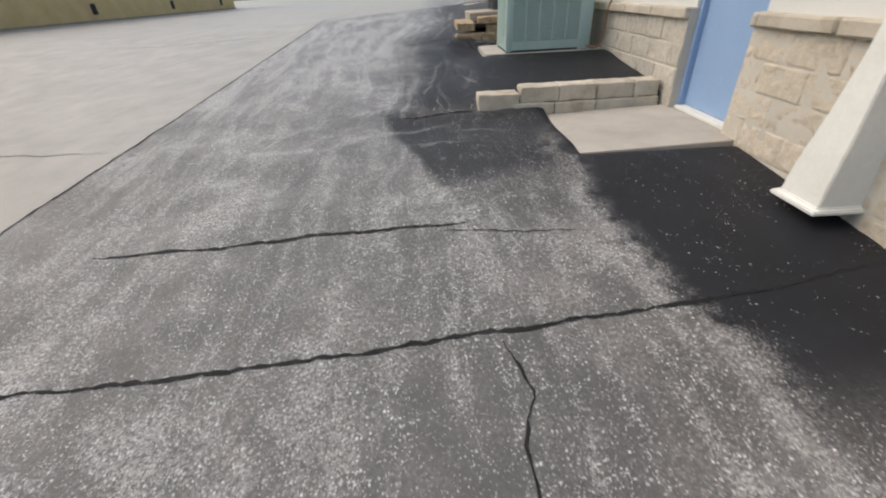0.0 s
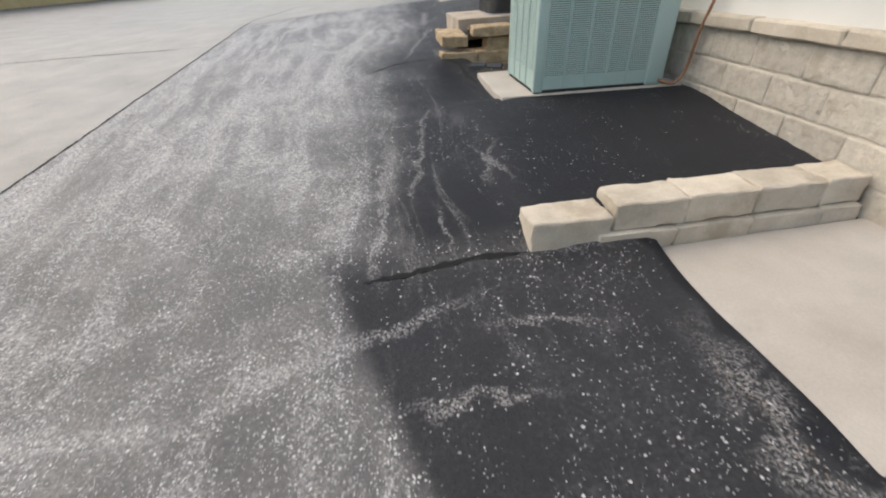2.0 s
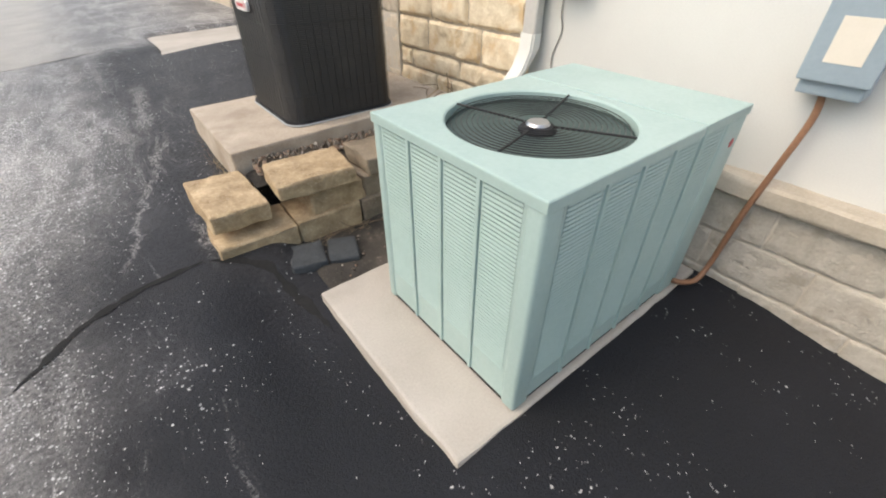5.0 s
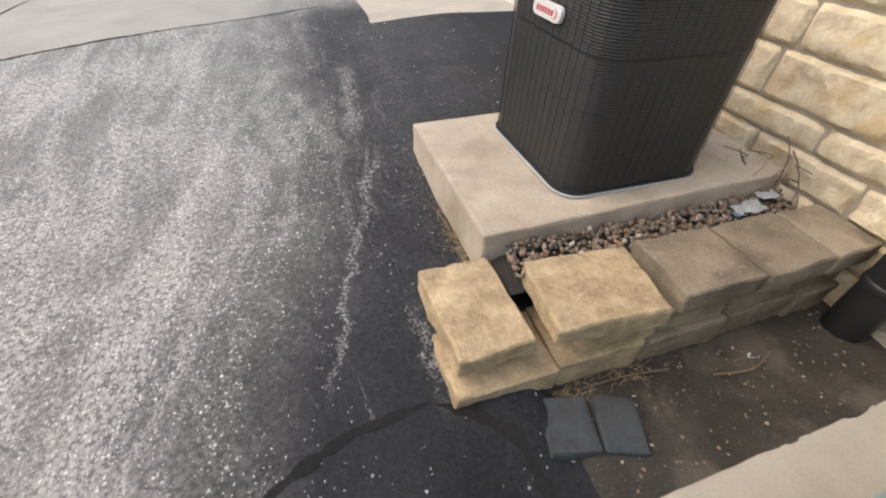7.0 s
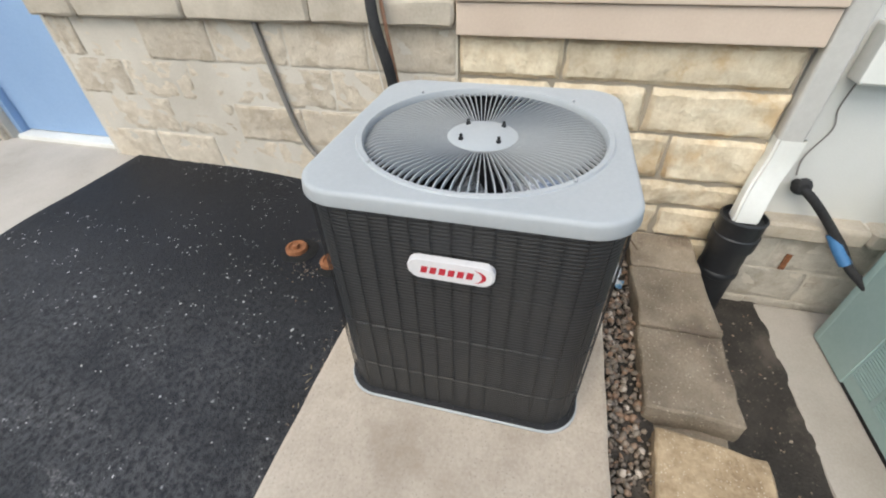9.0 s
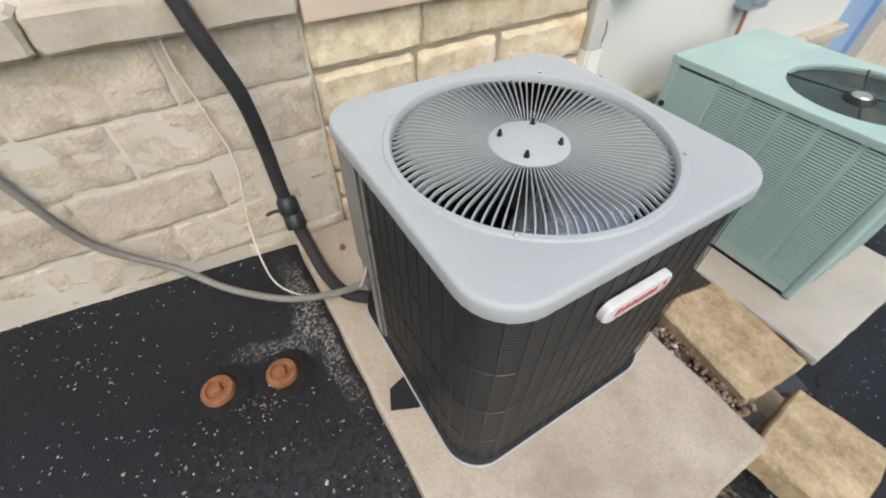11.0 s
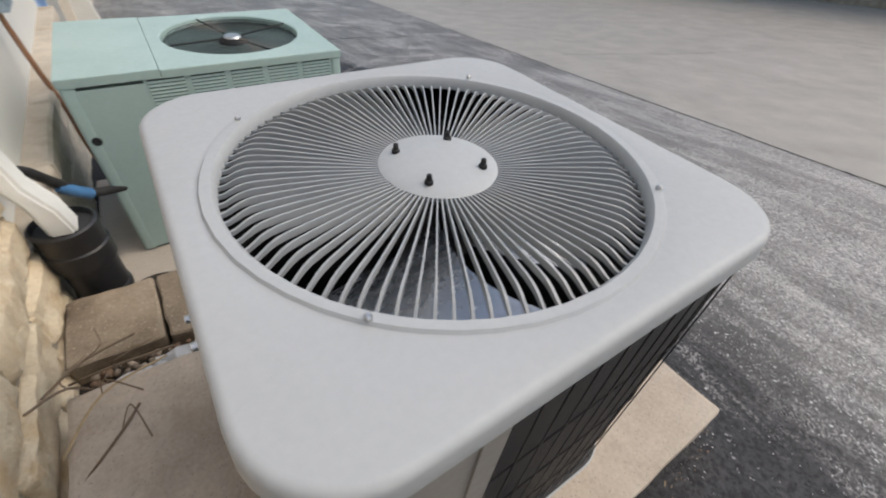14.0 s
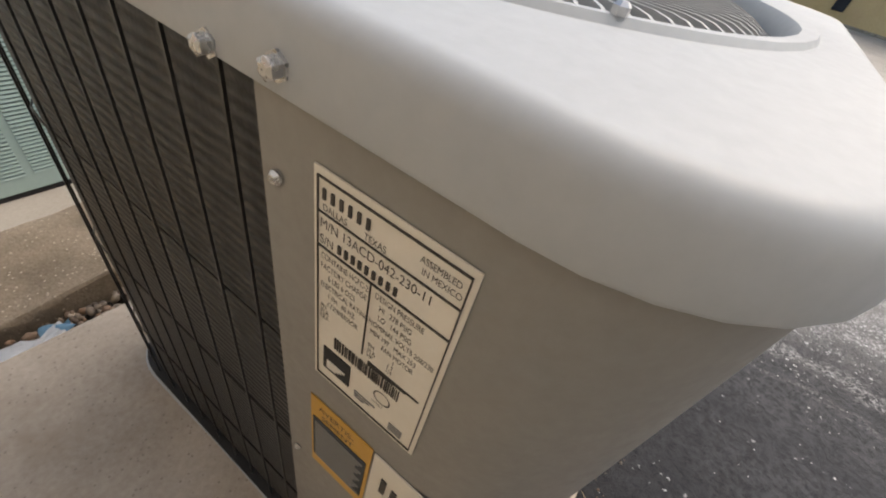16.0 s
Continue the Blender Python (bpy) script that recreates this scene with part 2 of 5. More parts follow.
M_GROUND = ground_material()
M_CRACK = surface("crack_dirt", (0.004, 0.004, 0.0045), (0.014, 0.0135, 0.013), 0.95, bump=0.6)
M_CONC = surface("pad_concrete", (0.33, 0.27, 0.21), (0.53, 0.46, 0.375), 0.88, coarse=5, fine=95, bump=0.6, dist=0.004, stain=(0.315, 0.25, 0.185), speck=(85, (0.27, 0.225, 0.18)))
M_SLAB = surface("landing_concrete", (0.36, 0.325, 0.28), (0.50, 0.46, 0.41), 0.85, coarse=2.5, fine=120, bump=0.3, dist=0.003, stain=(0.31, 0.28, 0.24))
M_BLOCK = surface("retaining_block", (0.26, 0.18, 0.10), (0.62, 0.475, 0.30), 0.9, coarse=11, fine=55, bump=1.0, dist=0.012, stain=(0.27, 0.195, 0.12), vary=0.12, speck=(95, (0.66, 0.58, 0.46)))
M_BLOCK_G = surface("weathered_block", (0.17, 0.135, 0.095), (0.36, 0.295, 0.22), 0.9, coarse=7, fine=120, bump=1.0, dist=0.010, stain=(0.125, 0.095, 0.07), vary=0.12, speck=(75, (0.52, 0.45, 0.36)))
M_BLOCK_P = surface("pale_block", (0.40, 0.35, 0.275), (0.62, 0.555, 0.455), 0.9, coarse=7, fine=110, bump=0.7, dist=0.006, stain=(0.34, 0.28, 0.205), vary=0.1)
M_SPLIT = surface("split_face_block", (0.50, 0.43, 0.335), (0.68, 0.605, 0.495), 0.9, coarse=20, fine=85, bump=1.0, dist=0.018, stain=(0.45, 0.375, 0.28), vary=0.10)
M_SPLIT_G = surface("split_face_grey", (0.42, 0.385, 0.325), (0.60, 0.56, 0.49), 0.9, coarse=20, fine=85, bump=1.0, dist=0.018, stain=(0.40, 0.35, 0.285), vary=0.09)
M_LIME = surface("limestone_ashlar", (0.56, 0.45, 0.30), (0.82, 0.73, 0.56), 0.85, coarse=13, fine=60, bump=1.0, dist=0.018, stain=(0.58, 0.41, 0.22), vary=0.10)
M_MORTAR = surface("mortar", (0.48, 0.435, 0.365), (0.64, 0.595, 0.52), 0.95, fine=180, bump=0.5)
M_JOINT = surface("old_mortar", (0.28, 0.24, 0.19), (0.44, 0.385, 0.31), 0.95, fine=180, bump=0.5)
M_CAP = surface("stone_ledge", (0.40, 0.35, 0.28), (0.58, 0.52, 0.43), 0.9, coarse=7, fine=90, bump=0.7, dist=0.006, stain=(0.36, 0.30, 0.22), vary=0.06)
M_BAND = surface("smooth_stone_band", (0.56, 0.45, 0.36), (0.66, 0.545, 0.445), 0.8, coarse=3, fine=110, bump=0.15)
M_STUCCO = surface("painted_siding", (0.60, 0.60, 0.575), (0.69, 0.69, 0.665), 0.75, coarse=1.6, fine=160, bump=0.25, dist=0.002)
M_DOOR = surface("blue_paint", (0.235, 0.355, 0.56), (0.285, 0.415, 0.62), 0.5, coarse=2, fine=60, bump=0.06)
M_WHITE = surface("white_paint", (0.68, 0.67, 0.62), (0.80, 0.79, 0.745), 0.5, coarse=5, fine=50, bump=0.08)
M_WHITE_N = surface("new_white_vinyl", (0.70, 0.70, 0.66), (0.78, 0.78, 0.74), 0.4, coarse=5, fine=50, bump=0.03)
M_GUTTER = surface("downspout_paint", (0.46, 0.45, 0.42), (0.57, 0.555, 0.525), 0.5, coarse=5, fine=50, bump=0.08)
M_TEAL = surface("teal_enamel", (0.325, 0.445, 0.42), (0.395, 0.515, 0.49), 0.45, coarse=3, fine=70, bump=0.06)
# the teal enamel darkened: shade behind louvres and in the well, as colour
M_TEAL_IN = surface("teal_with_painted_shade", (0.055, 0.085, 0.08), (0.09, 0.13, 0.12), 0.6, coarse=6, fine=60, bump=0.1)
M_GREY = surface("grey_enamel", (0.365, 0.382, 0.395), (0.42, 0.438, 0.45), 0.55, coarse=2.5, fine=90, bump=0.05, dist=0.001)
M_PANEL = surface("taupe_enamel", (0.225, 0.212, 0.195), (0.275, 0.262, 0.24), 0.45, coarse=3, fine=120, bump=0.06, dist=0.001)
M_WIRE = surface("black_wire", (0.010, 0.010, 0.010), (0.022, 0.022, 0.023), 0.35, bump=0.0)
M_VANE = surface("grey_guard_wire", (0.30, 0.315, 0.325), (0.38, 0.395, 0.405), 0.4, fine=80, bump=0.0)
# near-black for black parts, and for gaps and insides whose shade is painted
M_DARK = surface("black_parts_and_shade", (0.006, 0.006, 0.007), (0.016, 0.016, 0.018), 0.7, bump=0.1)
M_FAN = surface("fan_blade_aluminium", (0.66, 0.70, 0.76), (0.76, 0.79, 0.84), 0.24, metal=0.8, coarse=6, fine=60, bump=0.03)
M_STEEL = surface("zinc_bolt", (0.42, 0.42, 0.42), (0.6, 0.6, 0.6), 0.3, metal=0.9, fine=120, bump=0.1)
M_RUST = surface("rusted_iron", (0.15, 0.06, 0.025), (0.36, 0.15, 0.065), 0.9, coarse=25, fine=160, bump=0.7, stain=(0.10, 0.045, 0.025))
M_PIPE = surface("black_corrugated_plastic", (0.010, 0.011, 0.013), (0.024, 0.025, 0.028), 0.45, bump=0.1)
M_FOAM = surface("black_foam_insulation", (0.012, 0.012, 0.013), (0.03, 0.03, 0.031), 0.8, fine=90, bump=0.5)
M_WHIP = surface("grey_conduit", (0.17, 0.155, 0.14), (0.25, 0.235, 0.215), 0.6, bump=0.1)
M_COPPER = surface("copper_brown_conduit", (0.22, 0.105, 0.055), (0.36, 0.19, 0.11), 0.5, bump=0.1)
M_CABLE = surface("white_wire", (0.62, 0.58, 0.52), (0.74, 0.70, 0.64), 0.5, bump=0.0)
M_BLUE = surface("blue_plastic", (0.05, 0.16, 0.36), (0.09, 0.24, 0.48), 0.4, bump=0.0)
M_BOX = surface("grey_box_enamel", (0.26, 0.33, 0.38), (0.33, 0.40, 0.45), 0.45, bump=0.05)
M_DIRT = surface("gully_soil", (0.022, 0.020, 0.017), (0.062, 0.053, 0.045), 0.97, coarse=6, fine=110, bump=1.0, dist=0.014, stain=(0.13, 0.11, 0.09), speck=(60, (0.12, 0.10, 0.082)))
M_SLATE = surface("dark_paver", (0.026, 0.030, 0.034), (0.062, 0.069, 0.076), 0.8, coarse=9, fine=90, bump=0.6)
M_STRAW = surface("dry_grass", (0.28, 0.21, 0.12), (0.48, 0.38, 0.24), 0.9, bump=0.0)
M_TWIG = surface("dry_twig", (0.11, 0.075, 0.05), (0.21, 0.155, 0.105), 0.9, bump=0.2)
M_LITTER = surface("white_litter", (0.66, 0.68, 0.70), (0.82, 0.84, 0.86), 0.4, bump=0.1)
M_LITTER_B = surface("blue_litter", (0.18, 0.38, 0.58), (0.3, 0.52, 0.70), 0.4, bump=0.1)
M_CHIP = surface("white_stone_chips", (0.50, 0.49, 0.47), (0.78, 0.76, 0.73), 0.7, bump=0.2)
M_PAPER = surface("label_paper", (0.70, 0.65, 0.56), (0.76, 0.71, 0.62), 0.5, coarse=20, fine=200, bump=0.0)
M_INK = surface("label_ink", (0.03, 0.026, 0.022), (0.06, 0.052, 0.045), 0.6, bump=0.0)
M_ORANGE = surface("label_orange", (0.55, 0.30, 0.045), (0.62, 0.36, 0.07), 0.5, bump=0.0)
M_RED = surface("badge_red", (0.44, 0.02, 0.035), (0.52, 0.035, 0.05), 0.4, bump=0.0)
M_SILVER = surface("badge_silver", (0.62, 0.60, 0.60), (0.74, 0.72, 0.72), 0.3, bump=0.0)
M_YBRICK = surface("yellow_brick", (0.50, 0.34, 0.15), (0.66, 0.48, 0.24), 0.9, coarse=1.2, fine=20, bump=0.2, stain=(0.55, 0.36, 0.19))
M_OBRICK = surface("orange_brick", (0.46, 0.24, 0.12), (0.58, 0.33, 0.18), 0.9, coarse=1.2, fine=20, bump=0.2)
M_GLASS = surface("dark_window", (0.03, 0.035, 0.04), (0.06, 0.065, 0.07), 0.15, bump=0.0)


# ---- builders ----
def part(name, bm, material, parent, label="", shade=False):
    me = bpy.data.meshes.new(name)
    bm.to_mesh(me)
    bm.free()
    me.materials.append(material)
    if shade:
        me.polygons.foreach_set("use_smooth", [True] * len(me.polygons))
        me.set_sharp_from_angle(angle=radians(38))
    ob = new(name, me)
    ob.parent = parent
    if label:
        tagged(ob, label)
    return ob


def share(name, me, m, parent):
    ob = new(name, me)
    ob.parent = parent
    ob.matrix_basis = m
    return ob


def thing(name, label, category, at=(0, 0, 0), group="", kind=""):
    ob = new(name)
    ob.location = at
    ob.empty_display_size = 0.1
    bpy.context.view_layer.update()
    return tagged(ob, label, category, group, kind)


def solid(name, bm, material, label, category="", kind="", shade=False, group=""):
    return tagged(part(name, bm, material, None, "", shade), label, category, group, kind)


def box(x0, x1, y0, y1, z0, z1, bevel=0.0, seg=2, off=(0, 0, 0)):
    bm = bmesh.new()
    v = [bm.verts.new((x - off[0], y - off[1], z - off[2])) for x in (x0, x1) for y in (y0, y1) for z in (z0, z1)]
    for f in ((0, 1, 3, 2), (4, 6, 7, 5), (0, 4, 5, 1), (2, 3, 7, 6), (0, 2, 6, 4), (1, 5, 7, 3)):
        bm.faces.new([v[k] for k in f])
    if bevel:
        bmesh.ops.bevel(bm, geom=bm.edges[:], offset=bevel, segments=seg, profile=0.6, affect="EDGES")
    bmesh.ops.recalc_face_normals(bm, faces=bm.faces)
    return bm


def join(bm, other):
    me = bpy.data.meshes.new("tmp")
    other.to_mesh(me)
    other.free()
    bm.from_mesh(me)
    bpy.data.meshes.remove(me)
    return bm


def rough_box(sx, sy, sz, seed, cuts=11, amp=0.008, bevel=0.007):
    """A stone block round its own centre of base, with worn edges and uneven faces."""
    bm = box(-sx / 2, sx / 2, -sy / 2, sy / 2, 0, sz, bevel, 1)
    bmesh.ops.subdivide_edges(bm, edges=[e for e in bm.edges if e.calc_length() > 0.04], cuts=cuts, use_grid_fill=True)
    o = Vector((seed * 3.7, seed * 1.9, seed * 5.3))
    for v in bm.verts:
        n = noise.noise_vector(v.co * 9 + o) * amp + noise.noise_vector(v.co * 30 + o) * amp * 0.6 + noise.noise_vector(v.co * 75 + o) * amp * 0.3
        v.co += n
    return bm


def tube(points, radius, sides=10, rings=None, closed_ends=True, corrugate=0.0):
    """A round tube through points, smoothed by Catmull-Rom."""
    pts = [Vector(p) for p in points]
    path = []
    steps = rings or 10
    for k in range(len(pts) - 1):
        p0, p1, p2, p3 = pts[max(k - 1, 0)], pts[k], pts[k + 1], pts[min(k + 2, len(pts) - 1)]
        for s in range(steps):
            u = s / steps
            path.append(0.5 * (2 * p1 + (p2 - p0) * u + (2 * p0 - 5 * p1 + 4 * p2 - p3) * u * u + (3 * p1 - p0 - 3 * p2 + p3) * u ** 3))
    path.append(pts[-1])
    bm = bmesh.new()
    loops = []
    ref = Vector((0.3, 0.2, 1)).normalized()
    for k, c in enumerate(path):
        d = (path[min(k + 1, len(path) - 1)] - path[max(k - 1, 0)]).normalized()
        a = d.cross(ref)
        a = a.normalized() if a.length > 1e-3 else d.orthogonal().normalized()
        b = d.cross(a)
        r = radius * (1 + corrugate * (1 if k % 2 else -1))
        loops.append([bm.verts.new(c + (a * math.cos(t) + b * math.sin(t)) * r) for t in [2 * math.pi * i / sides for i in range(sides)]])
    for l0, l1 in zip(loops, loops[1:]):
        for i in range(sides):
            bm.faces.new((l0[i], l0[(i + 1) % sides], l1[(i + 1) % sides], l1[i]))
    if closed_ends:
        bm.faces.new(loops[0])
        bm.faces.new(loops[-1])
    bmesh.ops.recalc_face_normals(bm, faces=bm.faces)
    return bm


def lathe(profile, sides=32, at=(0, 0, 0)):
    """A turned shape from (radius, z) pairs."""
    bm = bmesh.new()
    loops = [[bm.verts.new((at[0] + r * math.cos(2 * math.pi * i / sides), at[1] + r * math.sin(2 * math.pi * i / sides), at[2] + z)) for i in range(sides)] for r, z in profile]
    for l0, l1 in zip(loops, loops[1:]):
        for i in range(sides):
            bm.faces.new((l0[i], l0[(i + 1) % sides], l1[(i + 1) % sides], l1[i]))
    if profile[0][0] > 0.0005:
        bm.faces.new(loops[0])
    if profile[-1][0] > 0.0005:
        bm.faces.new(loops[-1])
    bmesh.ops.recalc_face_normals(bm, faces=bm.faces)
    return bm


def sstep(v, lo, hi):
    u = min(1.0, max(0.0, (v - lo) / (hi - lo)))
    return u * u * (3 - 2 * u)


# ---- ground ----
def ground_z(x, y):
    """The driveway climbs along the building and a little towards it; terraces behind the block rows."""
    yy = min(max(y, -6.0), 11.7)
    z = -0.73 + 0.0985 * (yy - 3.4) + 0.055 * (min(max(x, -5.0), 1.0) - 0.6)
    z -= 0.075 * math.exp(-((y - 5.0) / 0.4) ** 2) * sstep(x, 0.05, 0.6) * (1 - sstep(y, 5.30, 5.42))
    z += 0.06 * sstep(x, 0.95, 1.2) * sstep(y, 5.36, 5.46) * (1 - sstep(y, 6.5, 7.6))
    z -= (0.028 + 0.05 * min(max(y - 6.95, 0.0), 1.0)) * sstep(x, 0.85, 1.2) * sstep(y, 6.98, 7.2) * (1 - sstep(y, 7.98, 8.3))
    z += 0.15 * sstep(x, 0.95, 2.2) * sstep(y, 8.9, 9.7) * (1 - 0.5 * sstep(y, 10.5, 11.8))
    level = sstep(x, 1.32, 1.46) * sstep(y, 6.45, 6.90) * (1 - sstep(y, 7.0, 7.3))
    z = z * (1 - level) - 0.302 * level
    if x > 1.3:
        gully = sstep(x, 1.3, 1.5) * sstep(y, 7.74, 7.84) * (1 - sstep(y, 8.75, 8.85))
        z = z * (1 - gully) + (-0.315 + 0.02 * noise.noise(Vector((x * 4, y * 4, 0)))) * gully
        under = sstep(x, 1.68, 1.76) * sstep(y, 4.14, 4.2) * (1 - sstep(y, 5.3, 5.4))
        z = z * (1 - under) + min(z, -0.67) * under
        under2 = sstep(x, 1.36, 1.46) * sstep(y, 8.78, 8.84) * (1 - sstep(y, 9.60, 9.68))
        z = z * (1 - under2) + min(z, 0.0) * under2
        under3 = sstep(x, 1.48, 1.54) * sstep(y, 11.46, 11.52) * (1 - sstep(y, 12.5, 12.6))
        z = z * (1 - under3) + min(z, 0.02) * under3
    z += 0.006 * noise.noise(Vector((x * 1.3, y * 1.3, 2))) + 0.0025 * noise.noise(Vector((x * 6, y * 6, 5)))
    return z


def spaced(lo, hi, step, far):
    c = list(np.arange(lo, hi + 1e-6, step))
    d, a, b = step, lo, hi
    while a > -far or b < far:
        d *= 1.5
        a, b = a - d, b + d
        c = [a] + c + [b]
    return c


gx, gy = spaced(-2.6, 3.0, 0.05, 420), spaced(1.2, 12.8, 0.05, 420)
gverts = [(x, y, ground_z(x, y)) for y in gy for x in gx]
nx = len(gx)
gfaces = [(j * nx + i, j * nx + i + 1, (j + 1) * nx + i + 1, (j + 1) * nx + i) for j in range(len(gy) - 1) for i in range(nx - 1)]
gme = bpy.data.meshes.new("ground")
gme.from_pydata(gverts, [], gfaces)
gme.materials.append(M_GROUND)
gme.polygons.foreach_set("use_smooth", [True] * len(gme.polygons))
ground = tagged(new("ground", gme), "sloping asphalt driveway, faded grey with fresh black sealer", "driveway", kind="structure")


def crack(ends, width, seed, wander=0.035):
    """A jagged open crack that lies along a line on the ground."""
    rnd = random.Random(seed)
    bm = bmesh.new()
    pts = []
    for (ax, ay), (bx, by) in zip(ends, ends[1:]):
        n = max(4, int(math.hypot(bx - ax, by - ay) / 0.03))
        pts += [(ax + (bx - ax) * k / n, ay + (by - ay) * k / n) for k in range(n)]
    pts.append(ends[-1])
    rows = []
    for k, (x, y) in enumerate(pts):
        s = k / (len(pts) - 1)
        dx, dy = pts[min(k + 1, len(pts) - 1)][0] - pts[max(k - 1, 0)][0], pts[min(k + 1, len(pts) - 1)][1] - pts[max(k - 1, 0)][1]
        l = math.hypot(dx, dy)
        nxx, nyy = -dy / l, dx / l
        o = wander * noise.noise(Vector((k * 0.10, seed, 0))) + 0.012 * noise.noise(Vector((k * 0.55, seed, 3)))
        w = width * (0.35 + 0.9 * rnd.random()) * min(1, 6 * s + 0.15, 6 * (1 - s) + 0.15)
        a, b = (x + nxx * (o + w), y + nyy * (o + w)), (x + nxx * (o - w), y + nyy * (o - w))
        rows.append((bm.verts.new((*a, ground_z(*a) + 0.003)), bm.verts.new((*b, ground_z(*b) + 0.003))))
    for (a, b), (c, d) in zip(rows, rows[1:]):
        bm.faces.new((a, b, d, c))
    return part("crack", bm, M_CRACK, ground, "open crack filled with dark dirt")


crack([(-1.9, 2.44), (-0.5, 2.47), (0.19, 2.50), (0.86, 2.56), (1.3, 2.59), (1.91, 2.66), (2.75, 2.83)], 0.012, 1)
crack([(-1.46, 3.40), (-0.63, 3.38), (0.22, 3.40), (0.81, 3.36)], 0.015, 2)
crack([(0.62, 3.32), (1.0, 3.26), (1.47, 3.22)], 0.005, 3)
crack([(0.86, 2.55), (0.95, 2.23), (0.89, 2.06), (0.88, 1.6)], 0.006, 4)
crack([(-2.75, 0.0), (-2.36, 3.82), (-2.14, 6.02), (-1.95, 8.0), (-1.75, 10.1), (-1.5, 13.0), (-1.2, 16.0)], 0.012, 5, 0.02)
crack([(-1.6, 11.35), (-0.5, 11.66), (0.4, 11.86), (1.46, 12.16)], 0.011, 6, 0.015)
crack([(-6.0, 10.9), (-4.0, 10.6), (-1.76, 10.2)], 0.010, 7, 0.03)
crack([(-7.0, 6.4), (-4.5, 5.5), (-2.4, 5.1)], 0.008, 8, 0.05)
crack([(0.30, 5.22), (0.55, 5.27), (0.85, 5.30), (1.06, 5.28)], 0.016, 9, 0.02)
crack([(0.30, 8.10), (0.50, 8.27), (0.74, 8.36), (1.0, 8.37)], 0.018, 10, 0.02)
crack([(1.02, 8.36), (1.13, 8.30), (1.24, 8.19), (1.29, 7.95), (1.325, 7.72)], 0.024, 11, 0.015)


# ---- building ----
WALL_X = 2.90
END_Y = 30.0
wall = thing("wall_east", "building wall of split block and limestone below pale siding", "wall", kind="structure")
DOORS = ((4.36, 5.19, -0.595, 1.44), (11.62, 12.53, 0.165, 2.20))


def core(y0, y1, z0, z1, x0, material, name="wall_core"):
    return part(name, box(x0, 3.35, y0, y1, z0, z1), material, wall)


# mortar backing, siding above, each broken by the doors
core(-6.0, 4.36, -1.9, 0.20, 2.847, M_MORTAR)
core(5.19, 8.2, -1.4, 0.20, 2.854, M_MORTAR)
core(8.2, 9.456, -0.9, 1.0, 2.862, M_JOINT)
core(9.456, 11.62, -0.9, 1.0, 2.841, M_MORTAR)
core(12.53, END_Y, -0.5, 1.0, 2.875, M_MORTAR)
for y0, y1, z0 in ((-6.0, 4.36, 0.20), (5.19, 8.2, 0.20), (8.2, 11.62, 1.0), (12.53, END_Y, 1.0)):
    core(y0, y1, z0, 3.4, WALL_X, M_STUCCO, "siding")
for y0, y1, z0, z1 in DOORS:
    core(y0, y1, z1, 3.4, WALL_X, M_STUCCO, "siding")
    core(y0, y1, z0 - 0.6, z0, 2.99, M_MORTAR)

# split-face blocks: a few meshes, shared by all
SPLIT = []
for k in range(6):
    bm = box(0, 0.045, 0.005, 0.392, 0.005, 0.19, 0.004, 1)
    bmesh.ops.subdivide_edges(bm, edges=[e for e in bm.edges if e.calc_length() > 0.1], cuts=11, use_grid_fill=True)
    for v in bm.verts:
        if v.co.x < 0.02:
            v.co.x += 0.008 * noise.noise(v.co * 11 + Vector((k * 7, 0, 0))) + 0.006 * noise.noise(v.co * 31 + Vector((k * 5, 2, 0)))
    me = bpy.data.meshes.new("split_block")
    bm.to_mesh(me)
    bm.free()
    me.polygons.foreach_set("use_smooth", [True] * len(me.polygons))
    SPLIT.append(me)
for me in SPLIT:
    me.materials.append(M_SPLIT)
SPLIT_G = [me.copy() for me in SPLIT]
for me in SPLIT_G:
    me.materials[0] = M_SPLIT_G


def split_blocks(y0, y1, top, courses, x, meshes, seed):
    rnd = random.Random(seed)
    for c in range(courses):
        y = y0 - (0.2 if c % 2 else 0.0)
        while y < y1 - 0.02:
            a, b = max(y, y0), min(y + 0.395, y1)
            if b - a > 0.03:
                m = Matrix.Translation((x + rnd.uniform(-0.004, 0.004), a, top - 0.195 * (c + 1))) @ Matrix.Diagonal((1, (b - a) / 0.395, 1, 1))
                share("block", rnd.choice(meshes), m, wall)
            y += 0.395


split_blocks(1.2, 4.36, 0.125, 5, 2.845, SPLIT, 1)
split_blocks(5.19, 8.2, 0.125, 4, 2.848, SPLIT_G, 2)
split_blocks(9.46, 11.60, 0.93, 5, 2.84, SPLIT, 3)
split_blocks(12.55, 17.0, 0.93, 5, 2.84, SPLIT, 4)


def ledge(y0, y1, z0, z1, x0, material, seed, length=0.62):
    y, k = y0, 0
    while y < y1 - 0.01:
        e = min(y + length, y1)
        bm = rough_box(2.93 - x0, e - y - 0.008, z1 - z0, seed + k, 4, 0.006, 0.012)
        ob = part("ledge_stone", bm, material, wall, shade=True)
        ob.location = ((2.93 + x0) / 2, (e + y) / 2, z0)
        y, k = e, k + 1


